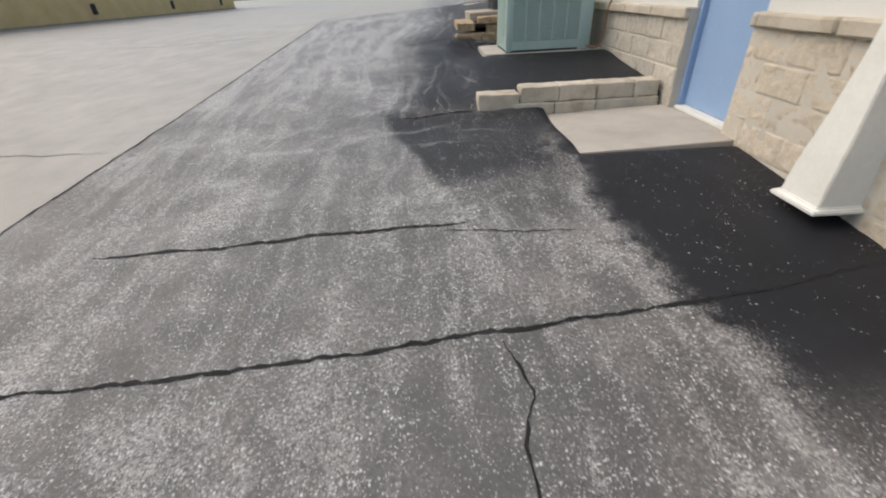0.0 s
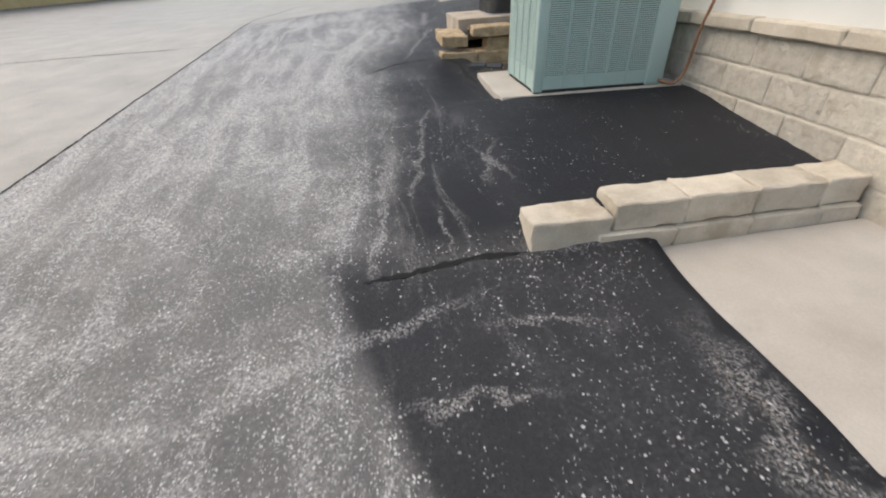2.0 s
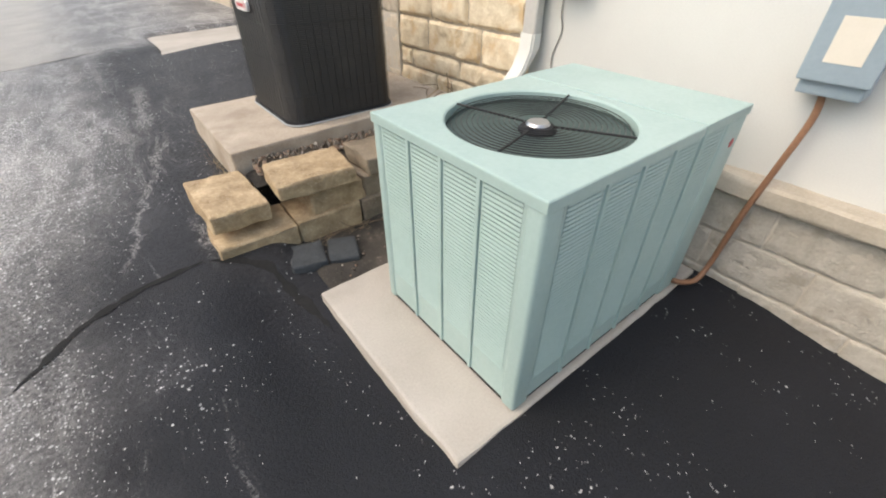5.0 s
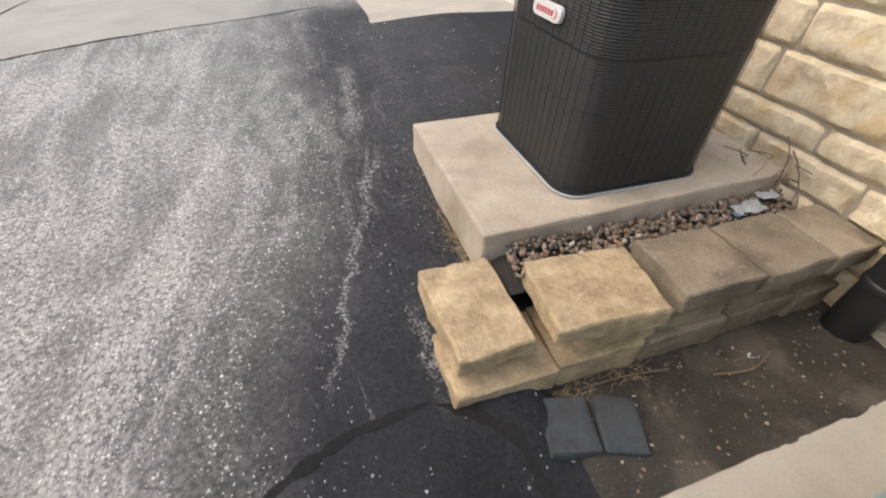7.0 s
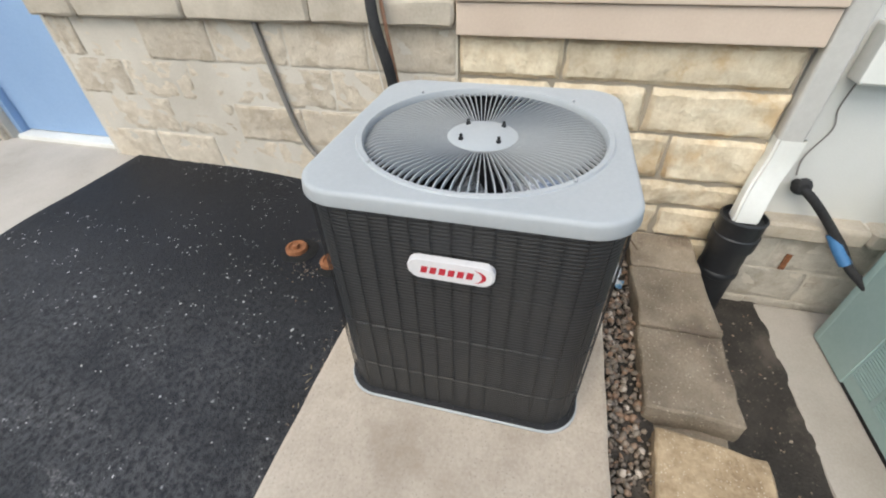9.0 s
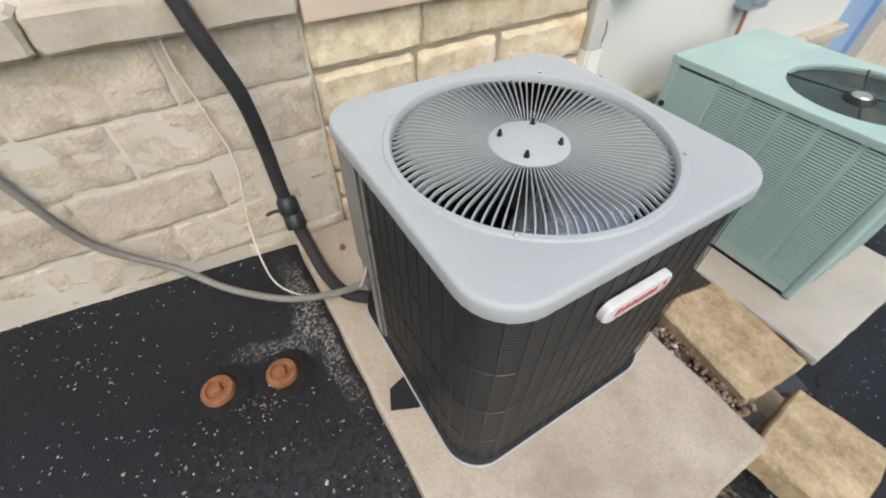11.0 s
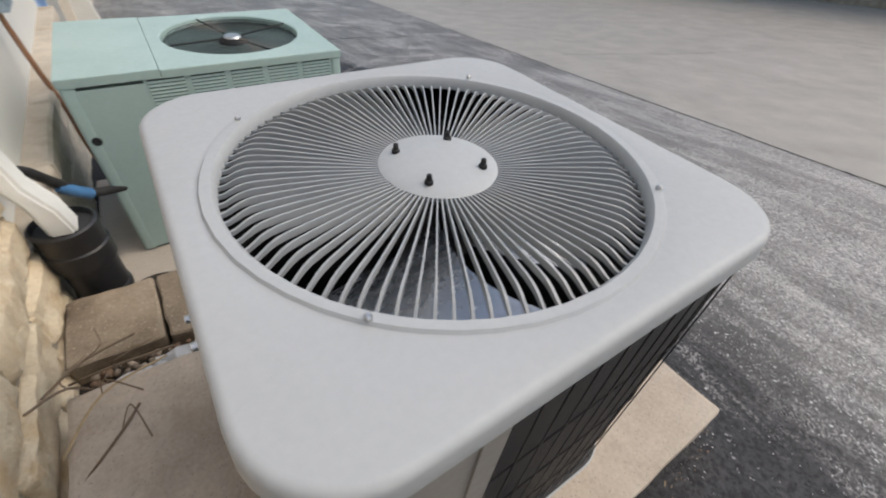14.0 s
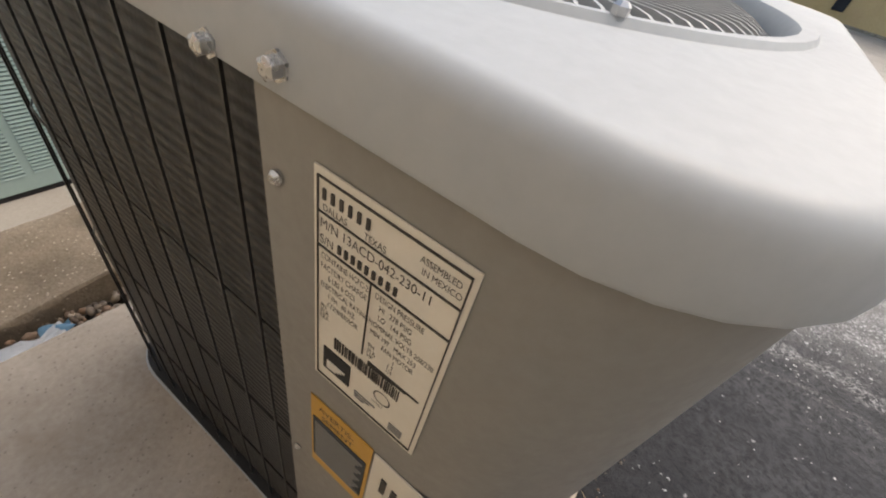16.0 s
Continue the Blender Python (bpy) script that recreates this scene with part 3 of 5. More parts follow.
ledge(1.2, 4.36, 0.125, 0.21, 2.80, M_CAP, 11)
ledge(5.19, 8.18, 0.125, 0.21, 2.805, M_CAP, 31)
ledge(9.46, 11.62, 0.93, 1.03, 2.79, M_CAP, 51)
ledge(12.53, 17.0, 0.93, 1.03, 2.79, M_CAP, 71)
part("stone_band", box(2.80, 2.95, 8.20, 9.455, 0.905, 1.02, 0.006), M_BAND, wall, "smooth pinkish stone band")
part("stone_band", box(2.785, 2.95, 8.20, 9.455, 1.024, 1.20, 0.006), M_BAND, wall, "smooth pinkish stone band")


def limestone(y0, y1, z0, z1, seed):
    g = 0.006
    w, h = y1 - y0 - 2 * g, z1 - z0 - 2 * g
    nyc, nzc = max(4, int(w / 0.018)), max(4, int(h / 0.018))
    bm = bmesh.new()
    o = Vector((seed * 2.3, seed * 4.1, 0))
    grid = []
    for j in range(nzc + 1):
        row = []
        for i in range(nyc + 1):
            u, v = i / nyc, j / nzc
            edge = min(u * w, (1 - u) * w, v * h, (1 - v) * h)
            p = Vector((0, y0 + g + u * w, z0 + g + v * h))
            d = 0.022 * (1 - math.exp(-edge / 0.006)) + 0.012 * noise.noise(p * 6 + o) + 0.009 * noise.noise(p * 19 + o) + 0.004 * noise.noise(p * 47 + o)
            row.append(bm.verts.new((2.862 - d, p.y + 0.005 * noise.noise(p * 15 + o), p.z + 0.005 * noise.noise(p * 17 - o))))
        grid.append(row)
    for j in range(nzc):
        for i in range(nyc):
            bm.faces.new((grid[j][i], grid[j + 1][i], grid[j + 1][i + 1], grid[j][i + 1]))
    rim = [grid[0][i] for i in range(nyc + 1)] + [grid[j][nyc] for j in range(1, nzc + 1)] + [grid[nzc][i] for i in range(nyc - 1, -1, -1)] + [grid[j][0] for j in range(nzc - 1, 0, -1)]
    back = [bm.verts.new((2.90, q.co.y, q.co.z)) for q in rim]
    for k in range(len(rim)):
        n = (k + 1) % len(rim)
        bm.faces.new((rim[k], rim[n], back[n], back[k]))
    bmesh.ops.recalc_face_normals(bm, faces=bm.faces)
    part("limestone_block", bm, M_LIME, wall, shade=True)


COURSES = ((0.735, 0.905, (8.20, 9.03, 9.455)), (0.545, 0.735, (8.19, 8.68, 9.06, 9.455)), (0.335, 0.545, (8.18, 8.55, 9.10, 9.455)),
           (0.205, 0.335, (8.19, 8.75, 9.30, 9.455)), (0.04, 0.205, (8.18, 8.50, 9.0, 9.455)), (-0.13, 0.04, (8.19, 8.7, 9.2, 9.455)), (-0.34, -0.13, (8.18, 8.6, 9.1, 9.455)))
for z0, z1, ys in COURSES:
    for k in range(len(ys) - 1):
        limestone(ys[k], ys[k + 1], z0, z1, z0 * 10 + k * 3 + 1)


def steel_door(name, y0, y1, z0, z1):
    d = thing(name, "closed flat blue painted steel door with white threshold", "door", (2.97, (y0 + y1) / 2, z0), kind="structure")
    o = d.location
    part("door_leaf", box(2.972, 3.015, y0 + 0.045, y1 - 0.045, z0 + 0.03, z1 - 0.05, 0.003, off=o), M_DOOR, d)
    for a, b in ((y0, y0 + 0.042), (y1 - 0.042, y1)):
        part("door_frame", box(2.925, 3.03, a, b, z0, z1, 0.004, off=o), M_DOOR, d, "blue painted steel frame")
    part("door_frame", box(2.925, 3.03, y0 + 0.044, y1 - 0.044, z1 - 0.046, z1, 0.004, off=o), M_DOOR, d)
    part("threshold", box(2.885, 3.03, y0 + 0.044, y1 - 0.044, z0 - 0.005, z0 + 0.025, 0.005, off=o), M_WHITE, d, "white metal threshold")
    part("lever_handle", box(2.93, 2.945, y0 + 0.08, y0 + 0.20, z0 + 0.98, z0 + 1.0, 0.005, off=o), M_STEEL, d, "steel lever handle")
    part("handle_rose", lathe(((0.028, 0), (0.028, 0.01), (0.012, 0.014), (0.012, 0.03)), 16), M_STEEL, d).matrix_basis = Matrix.Translation(Vector((2.972, y0 + 0.10, z0 + 0.99)) - o) @ Matrix.Rotation(radians(-90), 4, "Y")
    return d


steel_door("door_1", *DOORS[0])
steel_door("door_2", *DOORS[1])


# landings in front of the doors
def landing(x0, x1, y0, y1, z0, z1, fall, seed, label):
    bm = box(x0, x1, y0, y1, z0, z1, 0.012, 2)
    bmesh.ops.subdivide_edges(bm, edges=[e for e in bm.edges if e.calc_length() > 0.3], cuts=14, use_grid_fill=True)
    for v in bm.verts:
        v.co.z += fall * (v.co.x - x1) + 0.004 * noise.noise(v.co * 3 + Vector((seed, 0, 0)))
        v.co.x += 0.012 * noise.noise(Vector((v.co.y * 6, seed, v.co.z))) if v.co.x < x0 + 0.05 else 0
    return solid("landing", bm, M_SLAB, label, "landing", "structure")


landing(1.69, 2.97, 4.19, 5.32, -0.80, -0.60, 0.03, 1, "pale grey concrete door landing flush with the asphalt")
landing(1.46, 2.97, 11.46, 12.62, -0.10, 0.165, 0.035, 2, "pale grey concrete landing before the second door")


# flared white post cover at the wall
post = thing("post_cover", "white painted flared post cover standing against the wall", "post", (2.78, 3.27, -0.66))
bm = bmesh.new()
loops = []
for half, dep, z in ((0.16, 0.20, 0.0), (0.16, 0.20, 0.025), (0.135, 0.165, 0.032), (0.125, 0.15, 0.20), (0.10, 0.115, 0.45), (0.075, 0.09, 0.72), (0.06, 0.075, 1.0), (0.06, 0.075, 3.9)):
    loops.append([bm.verts.new((x, y, z)) for x, y in ((-dep, -half), (-dep, half), (0.11, half), (0.11, -half))])
for l0, l1 in zip(loops, loops[1:]):
    for i in range(4):
        bm.faces.new((l0[i], l0[(i + 1) % 4], l1[(i + 1) % 4], l1[i]))
bm.faces.new(loops[0])
bm.faces.new(loops[-1])
bmesh.ops.recalc_face_normals(bm, faces=bm.faces)
bmesh.ops.bevel(bm, geom=[e for e in bm.edges if e.calc_length() > 0.0], offset=0.006, segments=2, affect="EDGES")
part("cover", bm, M_WHITE, post)


# ---- rows of retaining blocks ----
def block_thing(size, at, turn, material, seed, label, group, cuts=10):
    ob = solid("retaining_block", rough_box(*size, seed, cuts), material, label, "concrete block", shade=True, group=group)
    ob.matrix_basis = pose(*at, *turn)
    return ob


ROW_A = "low block row beside the landing"
PALE = "pale tan split concrete retaining block in a low row"
block_thing((0.39, 0.195, 0.17), (1.265, 5.395, -0.60), (0, 1, 4), M_BLOCK_P, 1, "pale tan concrete block set forward at the row's end", ROW_A)
for k, (xc, w) in enumerate(((1.665, 0.36), (2.03, 0.36), (2.395, 0.355), (2.70, 0.24))):
    block_thing((w, 0.205, 0.14), (xc, 5.425 + 0.012 * k, -0.525), (0, 0, 0.5 * k - 0.6), M_BLOCK_P, 2 + k, PALE, ROW_A)
for k, xc in enumerate((1.60, 2.0, 2.40, 2.70)):
    block_thing((0.39 if k < 3 else 0.22, 0.21, 0.11), (xc + 0.01, 5.405 + 0.010 * k, -0.64), (0, 0, 0.4 * k), M_BLOCK_P, 12 + k, "pale half-buried base block under a low row", ROW_A, 3)

ROW_B = "broken block wall beside the gully"
block_thing((0.27, 0.37, 0.10), (1.205, 8.565, -0.105), (6, 3, 4), M_BLOCK, 21, "loose tan concrete block tipped at the end of a wall", ROW_B, 7)
block_thing((0.40, 0.31, 0.085), (1.61, 8.475, -0.035), (0, -1, -6), M_BLOCK, 22, "tan concrete cap block shifted on a broken wall", ROW_B, 7)
block_thing((0.35, 0.29, 0.10), (2.06, 8.475, -0.05), (0, 0, -1), M_BLOCK_G, 23, "weathered brown concrete cap block", ROW_B, 7)
block_thing((0.34, 0.29, 0.10), (2.412, 8.465, -0.045), (0, 0, 0.5), M_BLOCK_G, 24, "weathered brown concrete cap block", ROW_B, 6)
block_thing((0.25, 0.28, 0.10), (2.715, 8.46, -0.045), (0, 0, -0.5), M_BLOCK_G, 25, "weathered brown concrete cap block against the limestone", ROW_B, 5)
for k, (xc, w, m) in enumerate(((1.70, 0.30, M_BLOCK), (2.02, 0.33, M_BLOCK_G), (2.36, 0.33, M_BLOCK_G), (2.67, 0.28, M_BLOCK_G))):
    block_thing((w, 0.24, 0.125), (xc, 8.475, -0.175), (0, 0, 0.6 * k - 1), m, 31 + k, "tan concrete block in a middle course", ROW_B)
for k, (xc, w, m) in enumerate(((1.26, 0.38, M_BLOCK), (1.63, 0.35, M_BLOCK), (2.0, 0.37, M_BLOCK_G), (2.38, 0.37, M_BLOCK_G), (2.69, 0.25, M_BLOCK_G))):
    block_thing((w, 0.27, 0.16), (xc, 8.46 + 0.01 * (k % 2), -0.33), (0, 0, 0.7 * k - 1), m, 41 + k, "tan concrete block in the bottom course", ROW_B)

# ---- equipment pads ----
def pad(x0, x1, y0, y1, z0, z1, fall, seed, label, material=None):
    bm = box(x0, x1, y0, y1, z0, z1, 0.014, 2)
    bmesh.ops.subdivide_edges(bm, edges=[e for e in bm.edges if e.calc_length() > 0.06], cuts=16, use_grid_fill=True)
    for v in bm.verts:
        v.co.z += fall * (v.co.x - x0) + 0.003 * noise.noise(v.co * 4)
        side = min(v.co.x - x0, x1 - v.co.x, v.co.y - y0, y1 - v.co.y)
        if side < 0.03:
            v.co += Vector((1, 1, 0)) * 0.006 * noise.noise(v.co * 14 + Vector((seed, 0, 0)))
    return solid("equipment_pad", bm, material or M_CONC, label, "concrete pad", shade=False)


pad(1.318, 2.81, 8.758, 9.685, -0.12, 0.093, 0.020, 1, "pale tan concrete equipment pad under a black condenser")
pad(1.355, 2.83, 6.955, 7.92, -0.50, -0.292, 0.004, 2, "pale concrete equipment pad under a teal condenser", M_SLAB)


# ---- rounded square helpers ----
def rsq(theta, half, rad):
    """Radius at an angle of a square with rounded corners."""
    c, s = abs(math.cos(theta)), abs(math.sin(theta))
    k = half - rad
    if s * half <= k * c:
        return half / c
    if c * half <= k * s:
        return half / s
    b = k * (c + s)
    return b + math.sqrt(max(0.0, b * b - 2 * k * k + rad * rad))


def angles(half, rad, straight=10, corner=8):
    out = []
    k = half - rad
    for q in range(4):
        pts = [(half, -k + 2 * k * i / straight) for i in range(straight)]
        pts += [(k + rad * math.cos(a), k + rad * math.sin(a)) for a in [math.pi / 2 * i / corner for i in range(corner)]]
        out += [math.atan2(y, x) + q * math.pi / 2 for x, y in pts]
    return out


def rings(specs, ths, close=False):
    """Loops of (radius function, height) bridged into one skin."""
    bm = bmesh.new()
    loops = [[bm.verts.new((f(t) * math.cos(t), f(t) * math.sin(t), z)) for t in ths] for f, z in specs]
    n = len(ths)
    for l0, l1 in zip(loops, loops[1:]):
        for i in range(n):
            bm.faces.new((l0[i], l0[(i + 1) % n], l1[(i + 1) % n], l1[i]))
    if close:
        bm.faces.new(loops[0])
        bm.faces.new(loops[-1])
    bmesh.ops.recalc_face_normals(bm, faces=bm.faces)
    return bm


# ---- black condenser ----
CX, CY, BASE, TOP = 2.051, 9.214, 0.105, 0.857
HALF, RC = 0.358, 0.103
unit = thing("condenser", "black guarded condenser unit with light grey fan top", "air conditioner", (CX, CY, BASE))
H = TOP - BASE
ths = angles(HALF, RC)
sq = lambda h, r: (lambda t: rsq(t, h, r))
ci = lambda r: (lambda t: r)
GR = 0.302
cap = part("top_cap", rings([(ci(GR), H - 0.020), (ci(GR), H - 0.004), (ci(GR + 0.004), H + 0.002), (ci(GR + 0.016), H + 0.003), (ci(GR + 0.019), H - 0.001), (ci(GR + 0.023), H - 0.001), (ci(GR + 0.026), H),
                            (sq(HALF - 0.012, RC - 0.012), H), (sq(HALF - 0.009, RC - 0.009), H), (sq(HALF - 0.006, RC - 0.006), H - 0.0008), (sq(HALF - 0.003, RC - 0.003), H - 0.0028), (sq(HALF - 0.0008, RC), H - 0.006), (sq(HALF, RC), H - 0.0095), (sq(HALF + 0.0002, RC), H - 0.012),
                            (sq(HALF + 0.002, RC), H - 0.033), (sq(HALF + 0.001, RC), H - 0.036), (sq(HALF - 0.002, RC), H - 0.035), (sq(HALF - 0.003, RC), H - 0.02)], ths), M_GREY, unit, "light grey enamelled top with a round fan opening", True)

# radial guard
NV = 96
bm = bmesh.new()
prof = ((0.080, -0.016), (0.12, -0.0125), (0.17, -0.0075), (0.22, -0.0035), (0.255, -0.002), (0.268, -0.003), (0.278, -0.006), (0.286, -0.010), (0.294, -0.0140), (0.304, -0.016))
th = 0.0011
cols = []
for r, z in prof:
    d = 0.010 - 0.004 * sstep(r, 0.25, 0.30)
    w = th * (1.0 + 0.6 * sstep(r, 0.24, 0.29))
    cols.append([bm.verts.new((r, s * w, H + z - b)) for s, b in ((-1, 0), (1, 0), (1, d), (-1, d))])
for l0, l1 in zip(cols, cols[1:]):
    for i in range(4):
        bm.faces.new((l0[i], l0[(i + 1) % 4], l1[(i + 1) % 4], l1[i]))
bmesh.ops.recalc_face_normals(bm, faces=bm.faces)
vane_me = bpy.data.meshes.new("vane")
bm.to_mesh(vane_me)
bm.free()
vane_me.materials.append(M_VANE)
for k in range(NV):
    share("vane", vane_me, Matrix.Rotation(2 * math.pi * k / NV, 4, "Z"), unit)
hub = part("hub", lathe(((0.002, 0.006), (0.060, 0.006), (0.070, 0.003), (0.082, 0.002), (0.090, -0.002), (0.090, -0.008), (0.002, -0.010)), 48, (0, 0, H - 0.013)), M_GREY, unit, "round grey hub plate", True)
for dx, dy in ((0.047, 0.047), (-0.047, 0.047), (0.047, -0.047), (-0.047, -0.047)):
    part("bolt", lathe(((0.0065, 0), (0.0065, 0.005), (0.004, 0.006), (0.004, 0.014), (0.001, 0.016)), 8, (dx, dy, H - 0.009)), M_DARK, hub, "dark threaded bolt")
for a in (45, 136, 226, 316):
    r = GR + 0.014
    part("ring_screw", lathe(((0.0045, 0), (0.0045, 0.004), (0.0025, 0.006), (0.001, 0.006)), 6, (r * math.cos(radians(a)), r * math.sin(radians(a)), H + 0.003)), M_STEEL, cap, "zinc hex screw")

# fan below the guard
fan = part("fan_motor", lathe(((0.002, 0.0), (0.07, 0.0), (0.075, -0.01), (0.075, -0.10), (0.002, -0.11)), 24, (0, 0, H - 0.05)), M_DARK, unit, "dark fan motor")
for k in range(3):
    bm = bmesh.new()
    g = []
    for i in range(8):
        r = 0.05 + 0.215 * i / 7
        sweep = 0.25 * (i / 7) ** 2
        half = 0.42 + 0.22 * i / 7
        g.append([bm.verts.new((r * math.cos(sweep + half * s), r * math.sin(sweep + half * s), H - 0.115 + 0.045 * s + 0.01 * (1 - s * s))) for s in (-1, -0.5, 0, 0.5, 1)])
    for l0, l1 in zip(g, g[1:]):
        for i in range(4):
            bm.faces.new((l0[i], l1[i], l1[i + 1], l0[i + 1]))
    bmesh.ops.solidify(bm, geom=bm.faces[:], thickness=0.002)
    part("fan_blade", bm, M_FAN, unit, "pale metal fan blade", True).matrix_basis = Matrix.Rotation(radians(36 + 120 * k), 4, "Z")

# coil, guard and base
# coil as one plain sheet, the dimness inside the unit put into its colour
part("coil", rings([(sq(HALF - 0.034, RC - 0.03), 0.03), (sq(HALF - 0.034, RC - 0.03), H - 0.03)], ths), M_DARK, unit, "coil sheet behind the guard, blackened for the shade inside")


def coil_guard_material():
    m = bpy.data.materials.new("black_mesh_guard")
    t, p = nodes_of(m)
    v = where(t, (1, 1, 1), own=True)
    w = t.nodes.new("ShaderNodeTexWave")
    w.wave_type, w.bands_direction = "BANDS", "Z"
    w.inputs["Scale"].default_value, w.inputs["Distortion"].default_value = 32.0, 0.6
    t.links.new(v, w.inputs["Vector"])
    big, fine = noise_tex(t, v, 5.0), noise_tex(t, v, 130.0)
    col = ramp(t, calc(t, "ADD", calc(t, "MULTIPLY", w.outputs["Fac"], 0.45), calc(t, "MULTIPLY", fine, 0.55)), ((0.25, (0.009, 0.009, 0.010)), (0.8, (0.046, 0.046, 0.047))))
    t.links.new(mixc(t, smooth(t, big, 0.5, 0.7, 0, 0.35), col, (0.045, 0.043, 0.04)), p.inputs["Base Color"])
    p.inputs["Roughness"].default_value = 0.5
    add_bump(t, p, calc(t, "ADD", w.outputs["Fac"], fine), 0.6, 0.002)
    return m


M_MESH = coil_guard_material()
# the guard wraps all but the corner towards the wall and the second door, which is a closed panel
t0, t1 = math.atan2(HALF, 0.147), math.atan2(0.132, HALF)
wrap = [t0 + (2 * math.pi + t1 - t0) * k / 140 for k in range(141)]
bm = bmesh.new()
GH = HALF - 0.012
l0 = [bm.verts.new((rsq(t, GH, RC) * math.cos(t), rsq(t, GH, RC) * math.sin(t), 0.022)) for t in wrap]
l1 = [bm.verts.new((rsq(t, GH, RC) * math.cos(t), rsq(t, GH, RC) * math.sin(t), H - 0.03)) for t in wrap]
for i in range(140):
    bm.faces.new((l0[i], l0[i + 1], l1[i + 1], l1[i]))
part("coil_guard", bm, M_MESH, unit, "black mesh guard round the coil", True)
wire = box(-0.0010, 0.0010, -0.0010, 0.0010, 0.022, H - 0.035)
wire_me = bpy.data.meshes.new("guard_wire")
wire.to_mesh(wire_me)
wire.free()
wire_me.materials.append(M_WIRE)
d, last = 0.0, None
fine = [t0 + (2 * math.pi + t1 - t0) * k / 2000 for k in range(2001)]
for t in fine:
    r = rsq(t, HALF - 0.006, RC)
    q = Vector((r * math.cos(t), r * math.sin(t), 0))
    d += (q - last).length if last else 1.0
    last = q
    if d >= 0.044:
        share("guard_wire", wire_me, Matrix.Translation(q), unit)
        d = 0.0
for z in (0.16, 0.34, 0.52):
    pts = [(rsq(t, HALF - 0.0085, RC) * math.cos(t), rsq(t, HALF - 0.0085, RC) * math.sin(t), z) for t in fine[::25]]
    part("guard_hoop", tube(pts, 0.0012, 4, 1), M_WIRE, unit)
base = part("base_pan", rings([(sq(HALF - 0.03, RC), 0.0), (sq(HALF - 0.004, RC), 0.0), (sq(HALF + 0.001, RC), 0.006), (sq(HALF + 0.001, RC), 0.018), (sq(HALF - 0.02, RC), 0.024)], ths, True), M_DARK, unit, "black steel base pan", True)
part("base_trim", rings([(sq(HALF + 0.001, RC), 0.000), (sq(HALF + 0.0045, RC), 0.002), (sq(HALF + 0.0045, RC), 0.009), (sq(HALF + 0.001, RC), 0.011)], ths), M_GREY, unit, "pale base edge")
NOTCH = (radians(47), math.atan2(HALF, 0.186))
arc = sorted([t1 + (t0 - t1) * k / 60 for k in range(61)] + [a + e for a in NOTCH for e in (-0.0004, 0.0004)])


def foot(t):
    """Lower edge of the panel: cut short over the opening for the pipes."""
    return 0.318 if NOTCH[0] < t < NOTCH[1] else 0.02


bm = bmesh.new()
rows = [[bm.verts.new((rsq(t, h, RC) * math.cos(t), rsq(t, h, RC) * math.sin(t), foot(t) if z is None else z)) for t in arc] for h, z in ((HALF - 0.012, None), (HALF - 0.004, None), (HALF - 0.004, H - 0.03), (HALF - 0.012, H - 0.03))]
for r0, r1 in zip(rows, rows[1:] + rows[:1]):
    for i in range(len(arc) - 1):
        bm.faces.new((r0[i], r0[i + 1], r1[i + 1], r1[i]))
bm.faces.new([r[0] for r in rows])
bm.faces.new([r[-1] for r in rows])
bmesh.ops.recalc_face_normals(bm, faces=bm.faces)
panel = part("access_panel", bm, M_PANEL, unit, "taupe grey corner access panel", True)
for x, z in ((0.214, 0.10), (0.272, 0.075)):
    valve = part("service_valve", lathe(((0.001, 0), (0.013, 0), (0.013, 0.016), (0.008, 0.020), (0.008, 0.045), (0.011, 0.047), (0.011, 0.060), (0.001, 0.062)), 12), M_COPPER, unit, "brass service valve in the pipe opening", True)
    valve.matrix_basis = Matrix.Translation((x, HALF - 0.075, z)) @ Matrix.Rotation(radians(-90), 4, "X")
part("guard_channel", box(0.150, 0.184, HALF - 0.006, HALF - 0.001, 0.022, H - 0.036, 0.0015), M_PANEL, unit, "pressed taupe edge channel of the panel")
# no real slot here: a black strip paints its shadow
part("gap_shadow_strip", box(0.1455, 0.1495, HALF - 0.010, HALF - 0.0025, 0.03, H - 0.04), M_DARK, unit, "black strip for the shadow in the slot beside the edge channel")
for y, z in ((0.112, 0.720), (0.154, 0.727)):
    part("panel_bolt", lathe(((0.0060, 0), (0.0060, 0.0015), (0.0045, 0.0015), (0.0045, 0.006), (0.0025, 0.007), (0.0005, 0.007)), 6), M_STEEL, cap, "zinc hex bolt").matrix_basis = Matrix.Translation((HALF + 0.001, y, z)) @ Matrix.Rotation(radians(90), 4, "Y")
for z in (0.362, 0.672):
    part("panel_screw", lathe(((0.004, 0), (0.004, 0.001), (0.0025, 0.003), (0.0004, 0.003)), 8), M_STEEL, panel).matrix_basis = Matrix.Translation((HALF - 0.003, 0.142, z)) @ Matrix.Rotation(radians(90), 4, "Y")
bm = bmesh.new()
flap = [[bm.verts.new((x, y, z)) for x, y, z in ((0.004, HALF - 0.03, b), (-0.118, HALF - 0.03, b), (-0.117, HALF + 0.012, b - 0.001), (-0.083, HALF + 0.088, b + 0.002), (-0.020, HALF + 0.060, b))] for b in (0.004, 0.0)]
bm.faces.new(flap[0])
bm.faces.new(flap[1])
for k in range(5):
    bm.faces.new((flap[0][k], flap[0][(k + 1) % 5], flap[1][(k + 1) % 5], flap[1][k]))
bmesh.ops.recalc_face_normals(bm, faces=bm.faces)
part("rubber_flap", bm, M_DARK, unit, "torn black rubber flap under the base")

